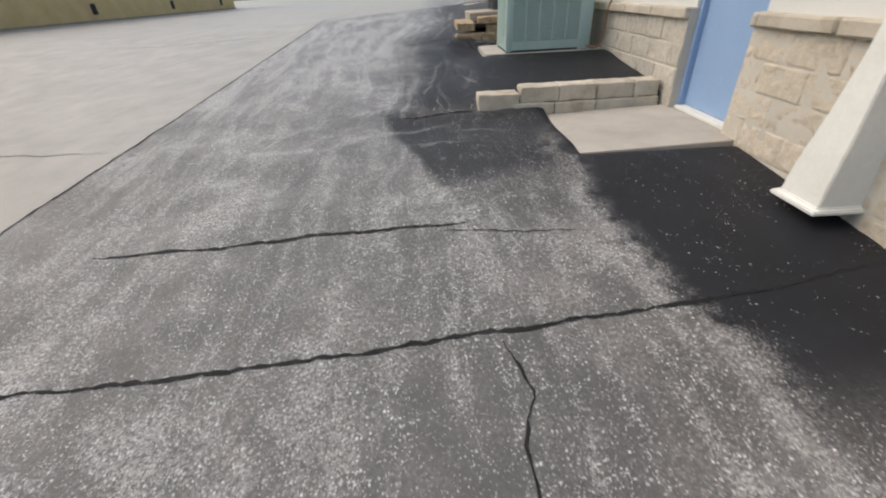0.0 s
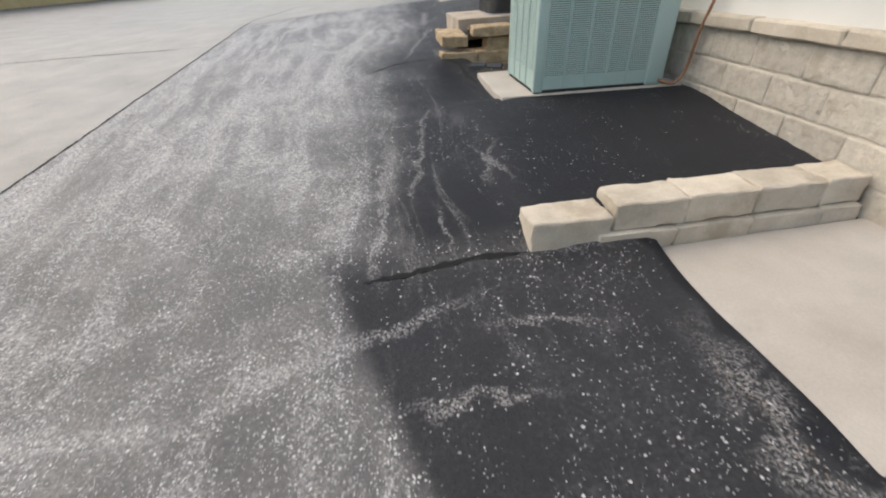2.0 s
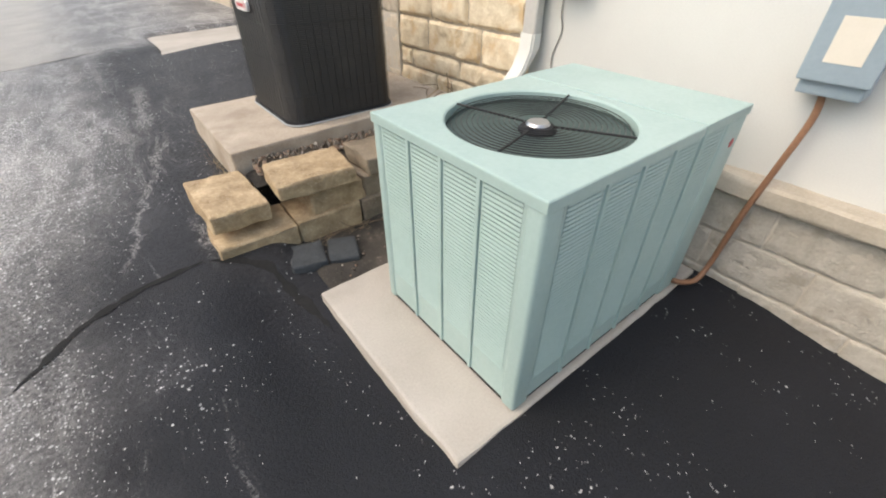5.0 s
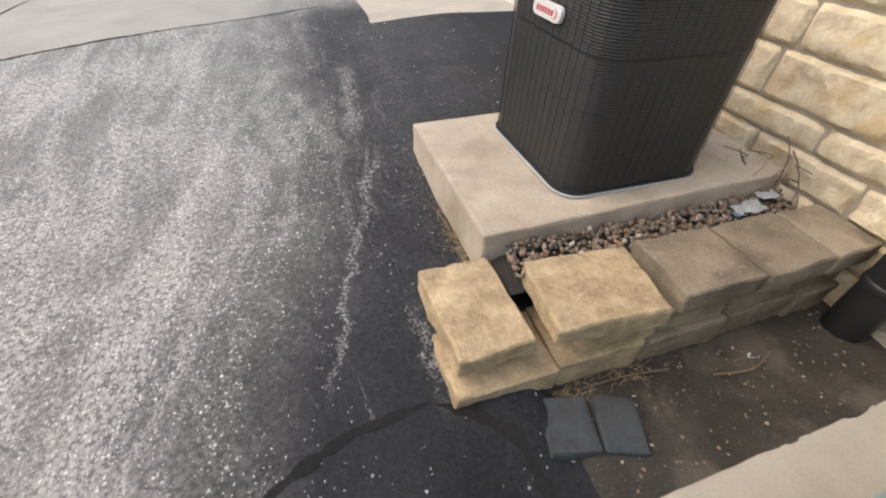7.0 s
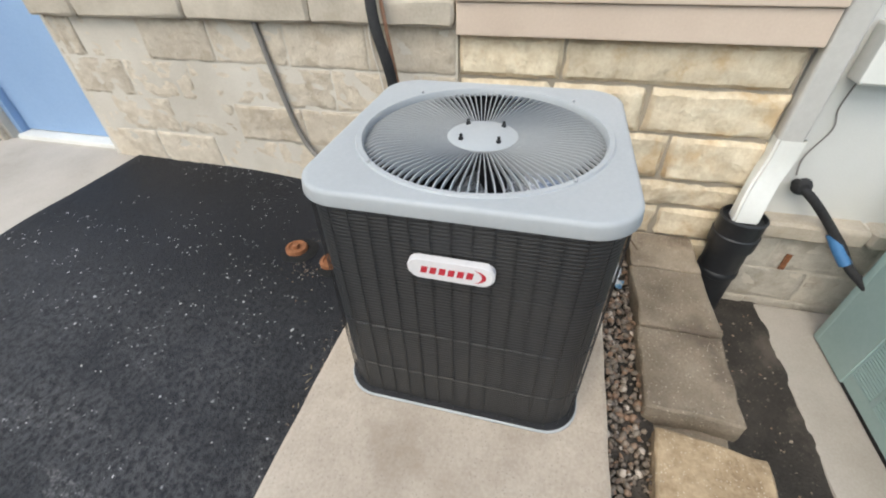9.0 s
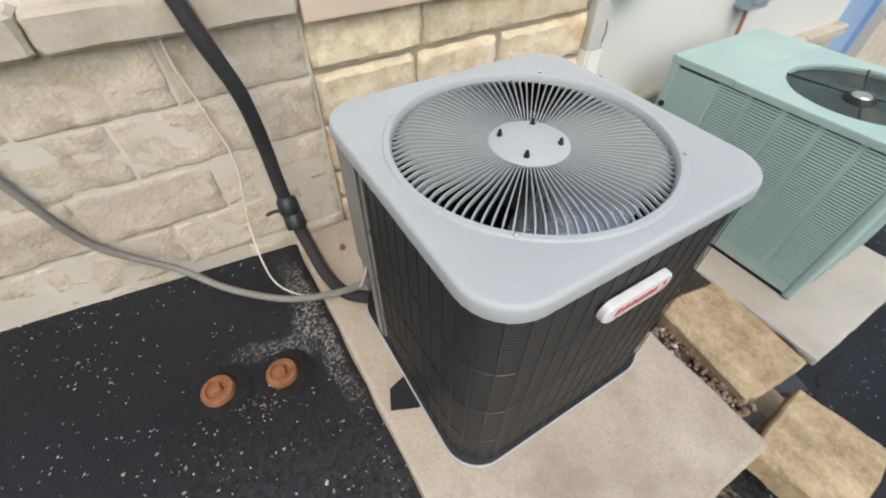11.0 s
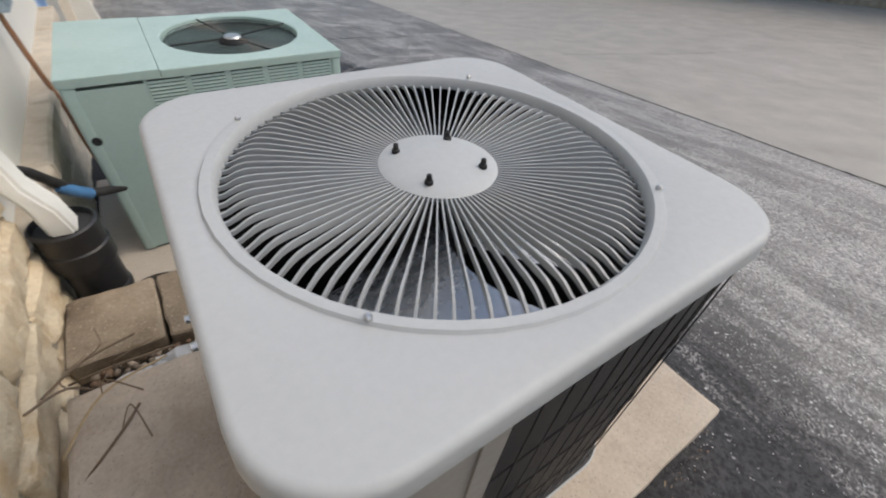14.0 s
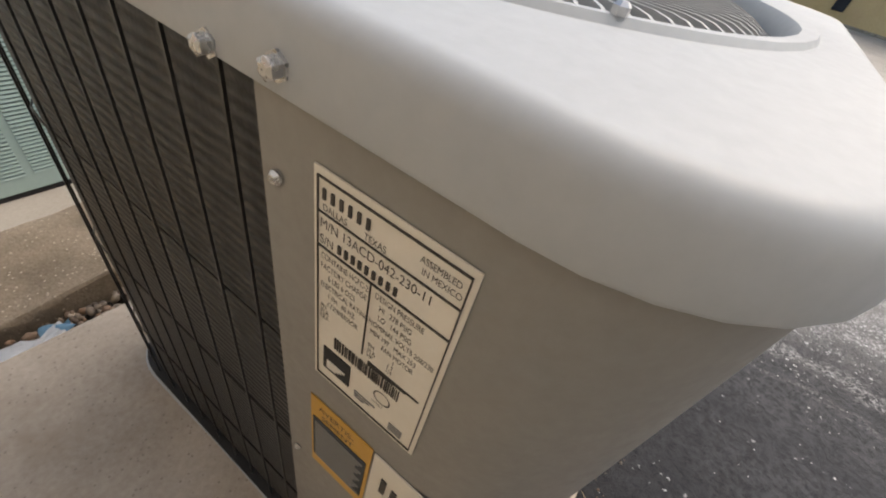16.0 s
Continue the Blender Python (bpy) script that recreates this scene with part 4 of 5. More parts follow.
# badge on the side towards the driveway
BZ = 0.592
outline = [(s1 * 0.072 + 0.024 * math.cos(a), s2 * 0.003 + 0.024 * math.sin(a)) for s1, s2, a0 in ((1, 1, 0), (-1, 1, 90), (-1, -1, 180), (1, -1, 270)) for a in [radians(a0 + 15 * i) for i in range(7)]]
bm = bmesh.new()
loops = [[bm.verts.new((-HALF - e, k * y, BZ + k * z)) for y, z in outline] for e, k in ((-0.006, 1.0), (0.008, 1.0), (0.012, 0.95), (0.0125, 0.5))]
for l0, l1 in zip(loops, loops[1:]):
    for i in range(len(outline)):
        bm.faces.new((l0[i], l0[(i + 1) % len(outline)], l1[(i + 1) % len(outline)], l1[i]))
bm.faces.new(loops[-1])
bmesh.ops.recalc_face_normals(bm, faces=bm.faces)
badge = part("badge", bm, M_SILVER, unit, "silver badge with plain red marks", True)


def side_bar(x, y0, y1, z0, z1, skew, material, parent, name="mark"):
    bm = bmesh.new()
    v = [bm.verts.new((x - e, y + s, z)) for e in (0, 0.0012) for y, z, s in ((y0, z0, 0), (y1, z0, 0), (y1, z1, skew), (y0, z1, skew))]
    for f in ((0, 1, 2, 3), (4, 5, 6, 7), (0, 1, 5, 4), (1, 2, 6, 5), (2, 3, 7, 6), (3, 0, 4, 7)):
        bm.faces.new([v[k] for k in f])
    bmesh.ops.recalc_face_normals(bm, faces=bm.faces)
    return part(name, bm, material, parent)


for k in range(6):
    y = 0.066 - 0.020 * k
    side_bar(-HALF - 0.0122, y - 0.014, y, BZ - 0.009, BZ + 0.009, -0.004, M_RED, badge)
bm = bmesh.new()
arcs = [[bm.verts.new((-HALF - 0.012 - e, -0.042 - r * math.cos(a), BZ + 0.75 * r2 * math.sin(a))) for a in [-1.25 + 2.5 * i / 12 for i in range(13)]] for e, r, r2 in ((0.0012, 0.036, 0.026), (0.0012, 0.027, 0.026))]
for i in range(12):
    bm.faces.new((arcs[0][i], arcs[0][i + 1], arcs[1][i + 1], arcs[1][i]))
part("mark", bm, M_RED, badge)

# rating plate on the panel
PX = HALF - 0.0035


def plate(y0, y1, z0, z1, material, parent, name, lift=0.0, label=""):
    return part(name, box(PX + lift, PX + lift + 0.0008, y0, y1, z0, z1), material, parent, label)


def lettering(words, y, z, size, parent, material=None, lift=0.0012, width=0.75):
    cu = bpy.data.curves.new("words", "FONT")
    cu.body, cu.size, cu.fill_mode = words, size, "FRONT"
    ob = bpy.data.objects.new("words", cu)
    scene.collection.objects.link(ob)
    bpy.context.view_layer.update()
    me = bpy.data.meshes.new_from_object(ob.evaluated_get(bpy.context.evaluated_depsgraph_get()))
    bpy.data.objects.remove(ob)
    me.name = "words"
    me.materials.clear()
    me.materials.append(material or M_INK)
    t = new("words", me)
    t.parent = parent
    t.matrix_basis = Matrix.Translation((PX + lift, y, z)) @ Matrix(((0, 0, 1, 0), (width, 0, 0, 0), (0, 1, 0, 0), (0, 0, 0, 1)))
    return t


LY0, LY1, LZ0, LZ1 = 0.167, 0.2495, 0.534, 0.6935
lab = plate(LY0, LY1, LZ0, LZ1, M_PAPER, panel, "rating_plate", 0, "cream paper rating plate with black print")
LW, LH = LY1 - LY0, LZ1 - LZ0


def ly(u):
    return LY0 + u * LW


def lz(v):
    return LZ1 - v * LH


def bar(u0, u1, v0, v1, material=None, lift=0.0009):
    return plate(ly(u0), ly(u1), lz(v1), lz(v0), material or M_INK, lab, "printed_bar", lift)


for b in ((0.03, 0.97, 0.022, 0.027), (0.03, 0.97, 0.972, 0.977), (0.03, 0.037, 0.022, 0.977), (0.963, 0.97, 0.022, 0.977), (0.03, 0.97, 0.135, 0.139), (0.03, 0.97, 0.262, 0.267), (0.44, 0.446, 0.262, 0.62)):
    bar(*b)
for k in range(6):
    bar(0.07 + 0.06 * k, 0.092 + 0.06 * k, 0.055, 0.09)
lettering("DALLAS", ly(0.07), lz(0.128), 0.0055, lab)
lettering("TEXAS", ly(0.36), lz(0.128), 0.0055, lab)
lettering("ASSEMBLED", ly(0.70), lz(0.075), 0.0050, lab)
lettering("IN MEXICO", ly(0.72), lz(0.110), 0.0050, lab)
lettering("M/N 13ACD-042-230-11", ly(0.05), lz(0.190), 0.0078, lab, width=0.80)
lettering("S/N", ly(0.05), lz(0.250), 0.0078, lab)
for k in range(9):
    bar(0.19 + 0.05 * k, 0.213 + 0.05 * k, 0.216, 0.246)
for words, u, v in (("CONTAINS HCFC-22", 0.06, 0.310), ("FACTORY CHARGE", 0.06, 0.352), ("6 LBS 6 OZS", 0.12, 0.394), ("ELECTRICAL RATING", 0.06, 0.436), ("1 PH   60 HZ", 0.12, 0.478), ("COMPRESSOR", 0.12, 0.520), ("PH", 0.06, 0.545), ("RLA", 0.06, 0.572), ("LRA", 0.06, 0.60),
                    ("DESIGN PRESSURE", 0.48, 0.310), ("HI   278 PSIG", 0.52, 0.352), ("LO   144 PSIG", 0.52, 0.394), ("NOMINAL VOLTS 208/230", 0.46, 0.436), ("MIN 197   MAX 253", 0.48, 0.478), ("FAN MOTOR", 0.58, 0.520), ("PH            1", 0.48, 0.555), ("FLA        1.7", 0.48, 0.585), ("HP         1/4", 0.48, 0.613)):
    lettering(words, ly(u), lz(v), 0.0056, lab, width=0.62)
rnd = random.Random(5)
u = 0.20
while u < 0.78:
    w = rnd.choice((0.004, 0.007, 0.011))
    bar(u, u + w, 0.66, 0.725)
    u += w + rnd.choice((0.008, 0.012, 0.016))
for k in range(3):
    bar(0.50, 0.92 - 0.1 * k, 0.632 + 0.008 * k, 0.635 + 0.008 * k)
bar(0.10, 0.36, 0.76, 0.90, M_DARK)
for k in range(4):
    bar(0.14, 0.32 - 0.03 * k, 0.83 + 0.014 * k, 0.837 + 0.014 * k, M_PAPER, 0.0014)
bm = bmesh.new()
for r0, r1 in ((0.0062, 0.0052),):
    a0 = [[bm.verts.new((PX + 0.0012, ly(0.66) + r * math.cos(a), lz(0.79) + r * math.sin(a))) for a in [2 * math.pi * i / 24 for i in range(24)]] for r in (r0, r1)]
    for i in range(24):
        bm.faces.new((a0[0][i], a0[0][(i + 1) % 24], a0[1][(i + 1) % 24], a0[1][i]))
part("printed_ring", bm, M_INK, lab)
lettering("LISTED", ly(0.58), lz(0.855), 0.0035, lab)
for k in range(3):
    bar(0.42, 0.62 - 0.05 * k, 0.885 + 0.018 * k, 0.887 + 0.018 * k, M_PANEL)
for k in range(4):
    bar(0.76, 0.88, 0.900 + 0.014 * k, 0.903 + 0.014 * k, M_PANEL)
# warning labels below
warn = plate(0.162, 0.2235, 0.372, 0.495, M_ORANGE, panel, "warning_label", 0, "orange warning label with dark text block")
lettering("AVERTIS-", 0.171, 0.481, 0.0105, warn, width=0.85)
lettering("SEMENT", 0.174, 0.469, 0.0105, warn, width=0.85)
plate(0.165, 0.2205, 0.392, 0.465, M_SLATE, warn, "text_block", 0.0009)
for k in range(13):
    plate(0.168, 0.218 - 0.003 * (k % 3), 0.4575 - 0.0053 * k, 0.4592 - 0.0053 * k, M_PANEL, warn, "printed_bar", 0.0018)
stk = plate(0.2255, 0.300, 0.355, 0.493, M_PAPER, panel, "paper_sticker", 0, "white sticker with a dark scrawled mark")
for k in range(5):
    plate(0.236 + 0.010 * k, 0.241 + 0.010 * k, 0.440 - 0.006 * (k % 2), 0.466 - 0.004 * k, M_INK, stk, "printed_bar", 0.0009)

# ---- teal condenser ----
X0, X1, Y0, Y1, Z0, Z1 = 1.603, 2.662, 6.972, 7.722, -0.284, 0.522
tc = thing("condenser", "teal painted condenser unit with louvred sides", "air conditioner", ((X0 + X1) / 2, (Y0 + Y1) / 2, Z0))
o = tc.location
part("cabinet", box(X0 + 0.014, X1 - 0.014, Y0 + 0.014, Y1 - 0.014, Z0 + 0.005, Z1 - 0.04, off=o), M_TEAL_IN, tc, "cabinet core in teal darkened for the shade inside")
for x0, x1, y0, y1 in ((X0, X0 + 0.075, Y0, Y0 + 0.060), (X0, X0 + 0.045, Y1 - 0.045, Y1), (X1 - 0.150, X1, Y0, Y0 + 0.045), (X1 - 0.05, X1, Y1 - 0.045, Y1)):
    part("corner_post", box(x0, x1, y0, y1, Z0, Z1 - 0.028, 0.014, 3, off=o), M_TEAL, tc, shade=True)


def louvre_panel(u0, u1, z0, z1, put, solid_from):
    """A column of pressed slats between two plain stiles; put maps (along, out, up) to the cabinet."""
    bm = bmesh.new()
    quads = [((u0, 0, z0), (u0 + 0.012, 0, z0), (u0 + 0.012, 0, z1), (u0, 0, z1)), ((u1 - 0.012, 0, z0), (u1, 0, z0), (u1, 0, z1), (u1 - 0.012, 0, z1))]
    a, b = u0 + 0.012, u1 - 0.012
    z = z0
    quads.append(((a, 0, z0), (b, 0, z0), (b, 0, z0 + solid_from), (a, 0, z0 + solid_from)))
    z = z0 + solid_from
    p = 0.0138
    while z < z1 - p:
        quads.append(((a, 0.003, z), (b, 0.003, z), (b, 0.001, z + p * 0.56), (a, 0.001, z + p * 0.56)))
        quads.append(((a, 0.001, z + p * 0.56), (b, 0.001, z + p * 0.56), (b, -0.003, z + p * 0.60), (a, -0.003, z + p * 0.60)))
        quads.append(((a, -0.003, z), (b, -0.003, z), (b, 0.003, z), (a, 0.003, z)))
        z += p
    quads.append(((a, 0, z), (b, 0, z), (b, 0, z1), (a, 0, z1)))
    for q in quads:
        bm.faces.new([bm.verts.new(put(*c)) for c in q])
    return part("louvre_panel", bm, M_TEAL, tc)


zl, zh = Z0 + 0.02, Z1 - 0.03
n = 5
w = (X1 - 0.148 - X0 - 0.073) / n
for k in range(n):
    louvre_panel(X0 + 0.073 + w * k, X0 + 0.073 + w * (k + 1), zl, zh, lambda u, d, z: (u - o.x, Y0 + 0.006 - d - o.y, z - o.z), 0.09)
    if k >= 1:
        part("stile", box(X0 + 0.073 + w * k - 0.006, X0 + 0.073 + w * k + 0.006, Y0 - 0.002, Y0 + 0.01, zl, zh, 0.002, off=o), M_TEAL, tc)
n = 4
w = (Y1 - Y0 - 0.10) / n
for k in range(n):
    louvre_panel(Y0 + 0.058 + w * k, Y0 + 0.058 + w * (k + 1), zl, zh, lambda u, d, z: (X0 + 0.006 - d - o.x, u - o.y, z - o.z), 0.13)
    if k >= 1:
        part("stile", box(X0 - 0.002, X0 + 0.01, Y0 + 0.058 + w * k - 0.007, Y0 + 0.058 + w * k + 0.007, zl, zh, 0.002, off=o), M_TEAL, tc)
n = 5
w = (X1 - 0.30 - X0) / n
for k in range(n):
    louvre_panel(X0 + 0.04 + w * k, X0 + 0.04 + w * (k + 1), zl, zh, lambda u, d, z: (u - o.x, Y1 - 0.006 + d - o.y, z - o.z), 0.06)
part("service_panel", box(X1 - 0.262, X1 - 0.04, Y1 - 0.01, Y1 - 0.001, Z0 + 0.01, Z1 - 0.045, 0.002, off=o), M_TEAL, tc, "plain teal service panel")
# pipe hole as a black disc on the face, its darkness painted
part("hole_shade_disc", lathe(((0.017, 0), (0.017, 0.003), (0.012, 0.004), (0.001, 0.002)), 16), M_DARK, tc).matrix_basis = Matrix.Translation(Vector((2.628, Y1 + 0.0, 0.285)) - o) @ Matrix.Rotation(radians(-90), 4, "X")
part("side_panel", box(X1 - 0.012, X1, Y0 + 0.04, Y1 - 0.04, Z0 + 0.01, Z1 - 0.045, 0.002, off=o), M_TEAL, tc)
# top with round fan opening
FX, FY, FR = 1.985, 7.335, 0.298
bm = bmesh.new()
tt = [2 * math.pi * k / 96 for k in range(96)]
def to_rect(t, x0, x1, y0, y1):
    c, s = math.cos(t), math.sin(t)
    r = min(((x1 - FX) / c if c > 1e-9 else (x0 - FX) / c if c < -1e-9 else 9e9), ((y1 - FY) / s if s > 1e-9 else (y0 - FY) / s if s < -1e-9 else 9e9))
    return FX + r * c, FY + r * s
XS = 2.335
corner_t = [math.atan2(y - FY, x - FX) for x in (X0 - 0.001, XS) for y in (Y0 - 0.001, Y1 + 0.001)]
tt = sorted([t - 2 * math.pi if t > math.pi else t for t in tt] + corner_t)
spec = []
for r, z in ((FR, -0.035), (FR, -0.004), (FR + 0.006, 0.0)):
    spec.append([(FX + r * math.cos(t), FY + r * math.sin(t), Z1 + z) for t in tt])
for e, z in ((0.0, 0.0), (0.003, -0.002), (0.004, -0.006), (0.004, -0.032)):
    spec.append([(*to_rect(t, X0 + 0.001 - e, XS, Y0 + 0.001 - e, Y1 - 0.001 + e), Z1 + z) for t in tt])
loops = [[bm.verts.new(Vector(p) - o) for p in ring] for ring in spec]
for l0, l1 in zip(loops, loops[1:]):
    for i in range(len(tt)):
        bm.faces.new((l0[i], l0[(i + 1) % len(tt)], l1[(i + 1) % len(tt)], l1[i]))
bmesh.ops.recalc_face_normals(bm, faces=bm.faces)
part("fan_top", bm, M_TEAL, tc, "teal top with a round fan opening")
part("plain_top", box(XS + 0.002, X1 + 0.003, Y0 - 0.003, Y1 + 0.003, Z1 - 0.032, Z1 + 0.003, 0.004, off=o), M_TEAL, tc)
# sides of the fan well, with the shade painted in
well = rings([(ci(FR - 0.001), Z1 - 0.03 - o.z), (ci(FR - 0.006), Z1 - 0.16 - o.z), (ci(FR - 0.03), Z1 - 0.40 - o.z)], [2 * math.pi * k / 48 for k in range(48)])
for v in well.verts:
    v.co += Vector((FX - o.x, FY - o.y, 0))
part("fan_well", well, M_TEAL_IN, tc, "fan well with its shade put into the colour", True)
# added black disc that stands for the darkness deep in the well
part("well_darkness", lathe(((0.30, 0.002), (0.30, 0.0), (0.001, 0.0)), 32, (FX - o.x, FY - o.y, Z1 - 0.36 - o.z)), M_DARK, tc)
part("fan_motor", lathe(((0.001, 0.0), (0.05, 0.0), (0.062, -0.012), (0.064, -0.14), (0.001, -0.15)), 24, (FX - o.x, FY - o.y, Z1 - 0.02 - o.z)), M_DARK, tc, "black fan motor")
part("motor_cap", lathe(((0.001, 0.006), (0.034, 0.004), (0.04, -0.004), (0.001, -0.006)), 24, (FX - o.x, FY - o.y, Z1 - 0.014 - o.z)), M_STEEL, tc, "bright motor cap", True)
for k in range(4):
    a = radians(20 + 90 * k)
    part("guard_rod", tube(((FX - o.x + 0.05 * math.cos(a), FY - o.y + 0.05 * math.sin(a), Z1 - 0.018 - o.z), (FX - o.x + FR * math.cos(a), FY - o.y + FR * math.sin(a), Z1 - 0.004 - o.z)), 0.004, 6, 2), M_DARK, tc)
for r in [0.075 + 0.017 * k for k in range(13)]:
    pts = [(FX - o.x + r * math.cos(a), FY - o.y + r * math.sin(a), Z1 - 0.012 - o.z) for a in [2 * math.pi * i / 40 for i in range(41)]]
    part("guard_ring", tube(pts, 0.0016, 4, 1), M_WIRE, tc)
for k in range(4):
    bm = bmesh.new()
    g = []
    for i in range(6):
        r = 0.05 + 0.225 * i / 5
        half = 0.30 + 0.20 * i / 5
        g.append([bm.verts.new((r * math.cos(half * s), r * math.sin(half * s), Z1 - 0.16 + 0.05 * s - o.z)) for s in (-1, -0.5, 0, 0.5, 1)])
    for l0, l1 in zip(g, g[1:]):
        for i in range(4):
            bm.faces.new((l0[i], l1[i], l1[i + 1], l0[i + 1]))
    bmesh.ops.solidify(bm, geom=bm.faces[:], thickness=0.002)
    part("fan_blade", bm, M_FAN, tc, "grey metal fan blade", True).matrix_basis = Matrix.Translation((FX - o.x, FY - o.y, 0)) @ Matrix.Rotation(radians(40 + 90 * k), 4, "Z")
part("round_sticker", lathe(((0.016, 0), (0.016, 0.001), (0.0005, 0.001)), 20), M_RED, tc, "small red and white sticker").matrix_basis = Matrix.Translation(Vector((2.605, Y0 - 0.001, 0.40)) - o) @ Matrix.Rotation(radians(90), 4, "X")
# shadow line between cabinet and pad, painted as an inset black box
part("base_shadow_gap", box(X0 + 0.012, X1 - 0.012, Y0 + 0.012, Y1 - 0.012, Z0 - 0.012, Z0 + 0.012, 0.002, off=o), M_DARK, tc, "black inset box for the shadow gap under the cabinet")

# ---- pipes and fixtures at the wall ----
spout = thing("downspout", "pale painted downspout with a new white elbow", "downspout", (2.835, 8.145, 0.5))
o = Vector(spout.location)
part("pipe", box(2.812, 2.87, 8.10, 8.19, 0.54, 3.4, 0.012, 3, off=o), M_GUTTER, spout)
part("strap", box(2.792, 2.878, 8.085, 8.20, 1.12, 1.15, 0.003, off=o), M_GUTTER, spout)
bm = bmesh.new()
loops = []
for x, y, z, lean in ((2.835, 8.143, 0.58, 0), (2.832, 8.145, 0.50, 8), (2.81, 8.165, 0.42, 26), (2.765, 8.19, 0.34, 20), (2.752, 8.195, 0.25, 4)):
    c, s = math.cos(radians(lean)), math.sin(radians(lean))
    loops.append([bm.verts.new((x + a * c - o.x, y + b - o.y, z + a * s - o.z)) for a, b in ((-0.036, -0.05), (0.036, -0.05), (0.036, 0.05), (-0.036, 0.05))])
for l0, l1 in zip(loops, loops[1:]):
    for i in range(4):
        bm.faces.new((l0[i], l0[(i + 1) % 4], l1[(i + 1) % 4], l1[i]))
bmesh.ops.recalc_face_normals(bm, faces=bm.faces)
bmesh.ops.bevel(bm, geom=[e for e in bm.edges if len(e.link_faces) == 2 and e.calc_face_angle(0) > 1.0], offset=0.010, segments=2, affect="EDGES")
part("elbow", bm, M_WHITE_N, spout, "clean white vinyl elbow", True)

drain = thing("drain_pipe", "black ribbed plastic drain pipe in the gully", "drain pipe", (2.752, 8.195, -0.33))
prof = [(0.001, 0.0), (0.076, 0.0), (0.078, 0.28), (0.084, 0.285), (0.086, 0.30), (0.084, 0.315), (0.080, 0.32), (0.082, 0.44), (0.092, 0.445), (0.094, 0.51), (0.088, 0.515), (0.089, 0.575), (0.092, 0.59), (0.084, 0.595), (0.080, 0.575), (0.001, 0.57)]
part("pipe", lathe(prof, 32), M_PIPE, drain, shade=True)

lines = thing("line_set", "black foam insulated refrigerant lines looping from the wall", "refrigerant line", (2.62, 9.70, 0.16))
o = Vector(lines.location)
part("suction_line", tube([Vector(p) - o for p in ((2.86, 9.80, 1.30), (2.80, 9.79, 1.16), (2.72, 9.765, 1.05), (2.68, 9.74, 0.95), (2.675, 9.700, 0.80), (2.70, 9.685, 0.62), (2.70, 9.682, 0.48), (2.666, 9.678, 0.372), (2.60, 9.665, 0.27), (2.49, 9.650, 0.195), (2.38, 9.62, 0.195), (2.285, 9.56, 0.235))], 0.022, 12), M_FOAM, lines, "black foam sleeve", True)
part("liquid_line", tube([Vector(p) - o for p in ((2.86, 9.78, 1.28), (2.77, 9.745, 1.05), (2.71, 9.69, 0.80), (2.735, 9.67, 0.58), (2.72, 9.665, 0.44), (2.68, 9.655, 0.34), (2.59, 9.640, 0.235), (2.45, 9.62, 0.175), (2.30, 9.56, 0.21))], 0.008, 8), M_COPPER, lines, "thin bare copper line", True)
for z0, c, a in ((0, (2.676, 9.678, 0.395), 60), (1, (2.652, 9.675, 0.345), 80)):
    part("tape_wrap", lathe(((0.030, -0.03), (0.036, -0.022), (0.035, 0.02), (0.030, 0.03)), 14), M_PIPE, lines, "black tape wrap", True).matrix_basis = Matrix.Translation(Vector(c) - o) @ Matrix.Rotation(radians(a * 0.5), 4, "Y")
part("tape_end", tube([Vector(p) - o for p in ((2.67, 9.68, 0.37), (2.70, 9.72, 0.37), (2.735, 9.75, 0.34))], 0.007, 6), M_PIPE, lines)

whip = thing("electrical_conduit", "grey flexible conduit sagging from wall to unit", "conduit", (2.6, 10.0, 0.2))
o = Vector(whip.location)
part("conduit", tube([Vector(p) - o for p in ((2.835, 10.40, 1.10), (2.825, 10.37, 0.90), (2.82, 10.32, 0.60), (2.815, 10.26, 0.38), (2.75, 10.09, 0.23), (2.63, 9.97, 0.175), (2.52, 9.84, 0.155), (2.46, 9.74, 0.155), (2.39, 9.64, 0.20), (2.30, 9.560, 0.30))], 0.0125, 10), M_WHIP, whip, "", True)
wire = thing("thermostat_wire", "thin off-white control wire looping over the pad", "wire", (2.6, 9.8, 0.15))
o = Vector(wire.location)
part("wire", tube([Vector(p) - o for p in ((2.835, 9.80, 1.12), (2.82, 9.83, 0.90), (2.825, 9.80, 0.70), (2.81, 9.78, 0.52), (2.80, 9.82, 0.28), (2.70, 9.83, 0.17), (2.57, 9.81, 0.152), (2.46, 9.73, 0.16), (2.34, 9.60, 0.24), (2.275, 9.574, 0.37), (2.268, 9.560, 0.43))], 0.0032, 6), M_CABLE, wire)

nut = solid("wing_nut", lathe(((0.001, 0), (0.012, 0), (0.014, 0.006), (0.008, 0.010), (0.007, 0.022), (0.001, 0.024)), 10), M_COPPER, "small brass cap lying on the pad", "fitting")
nut.location = (2.655, 9.535, 0.120)

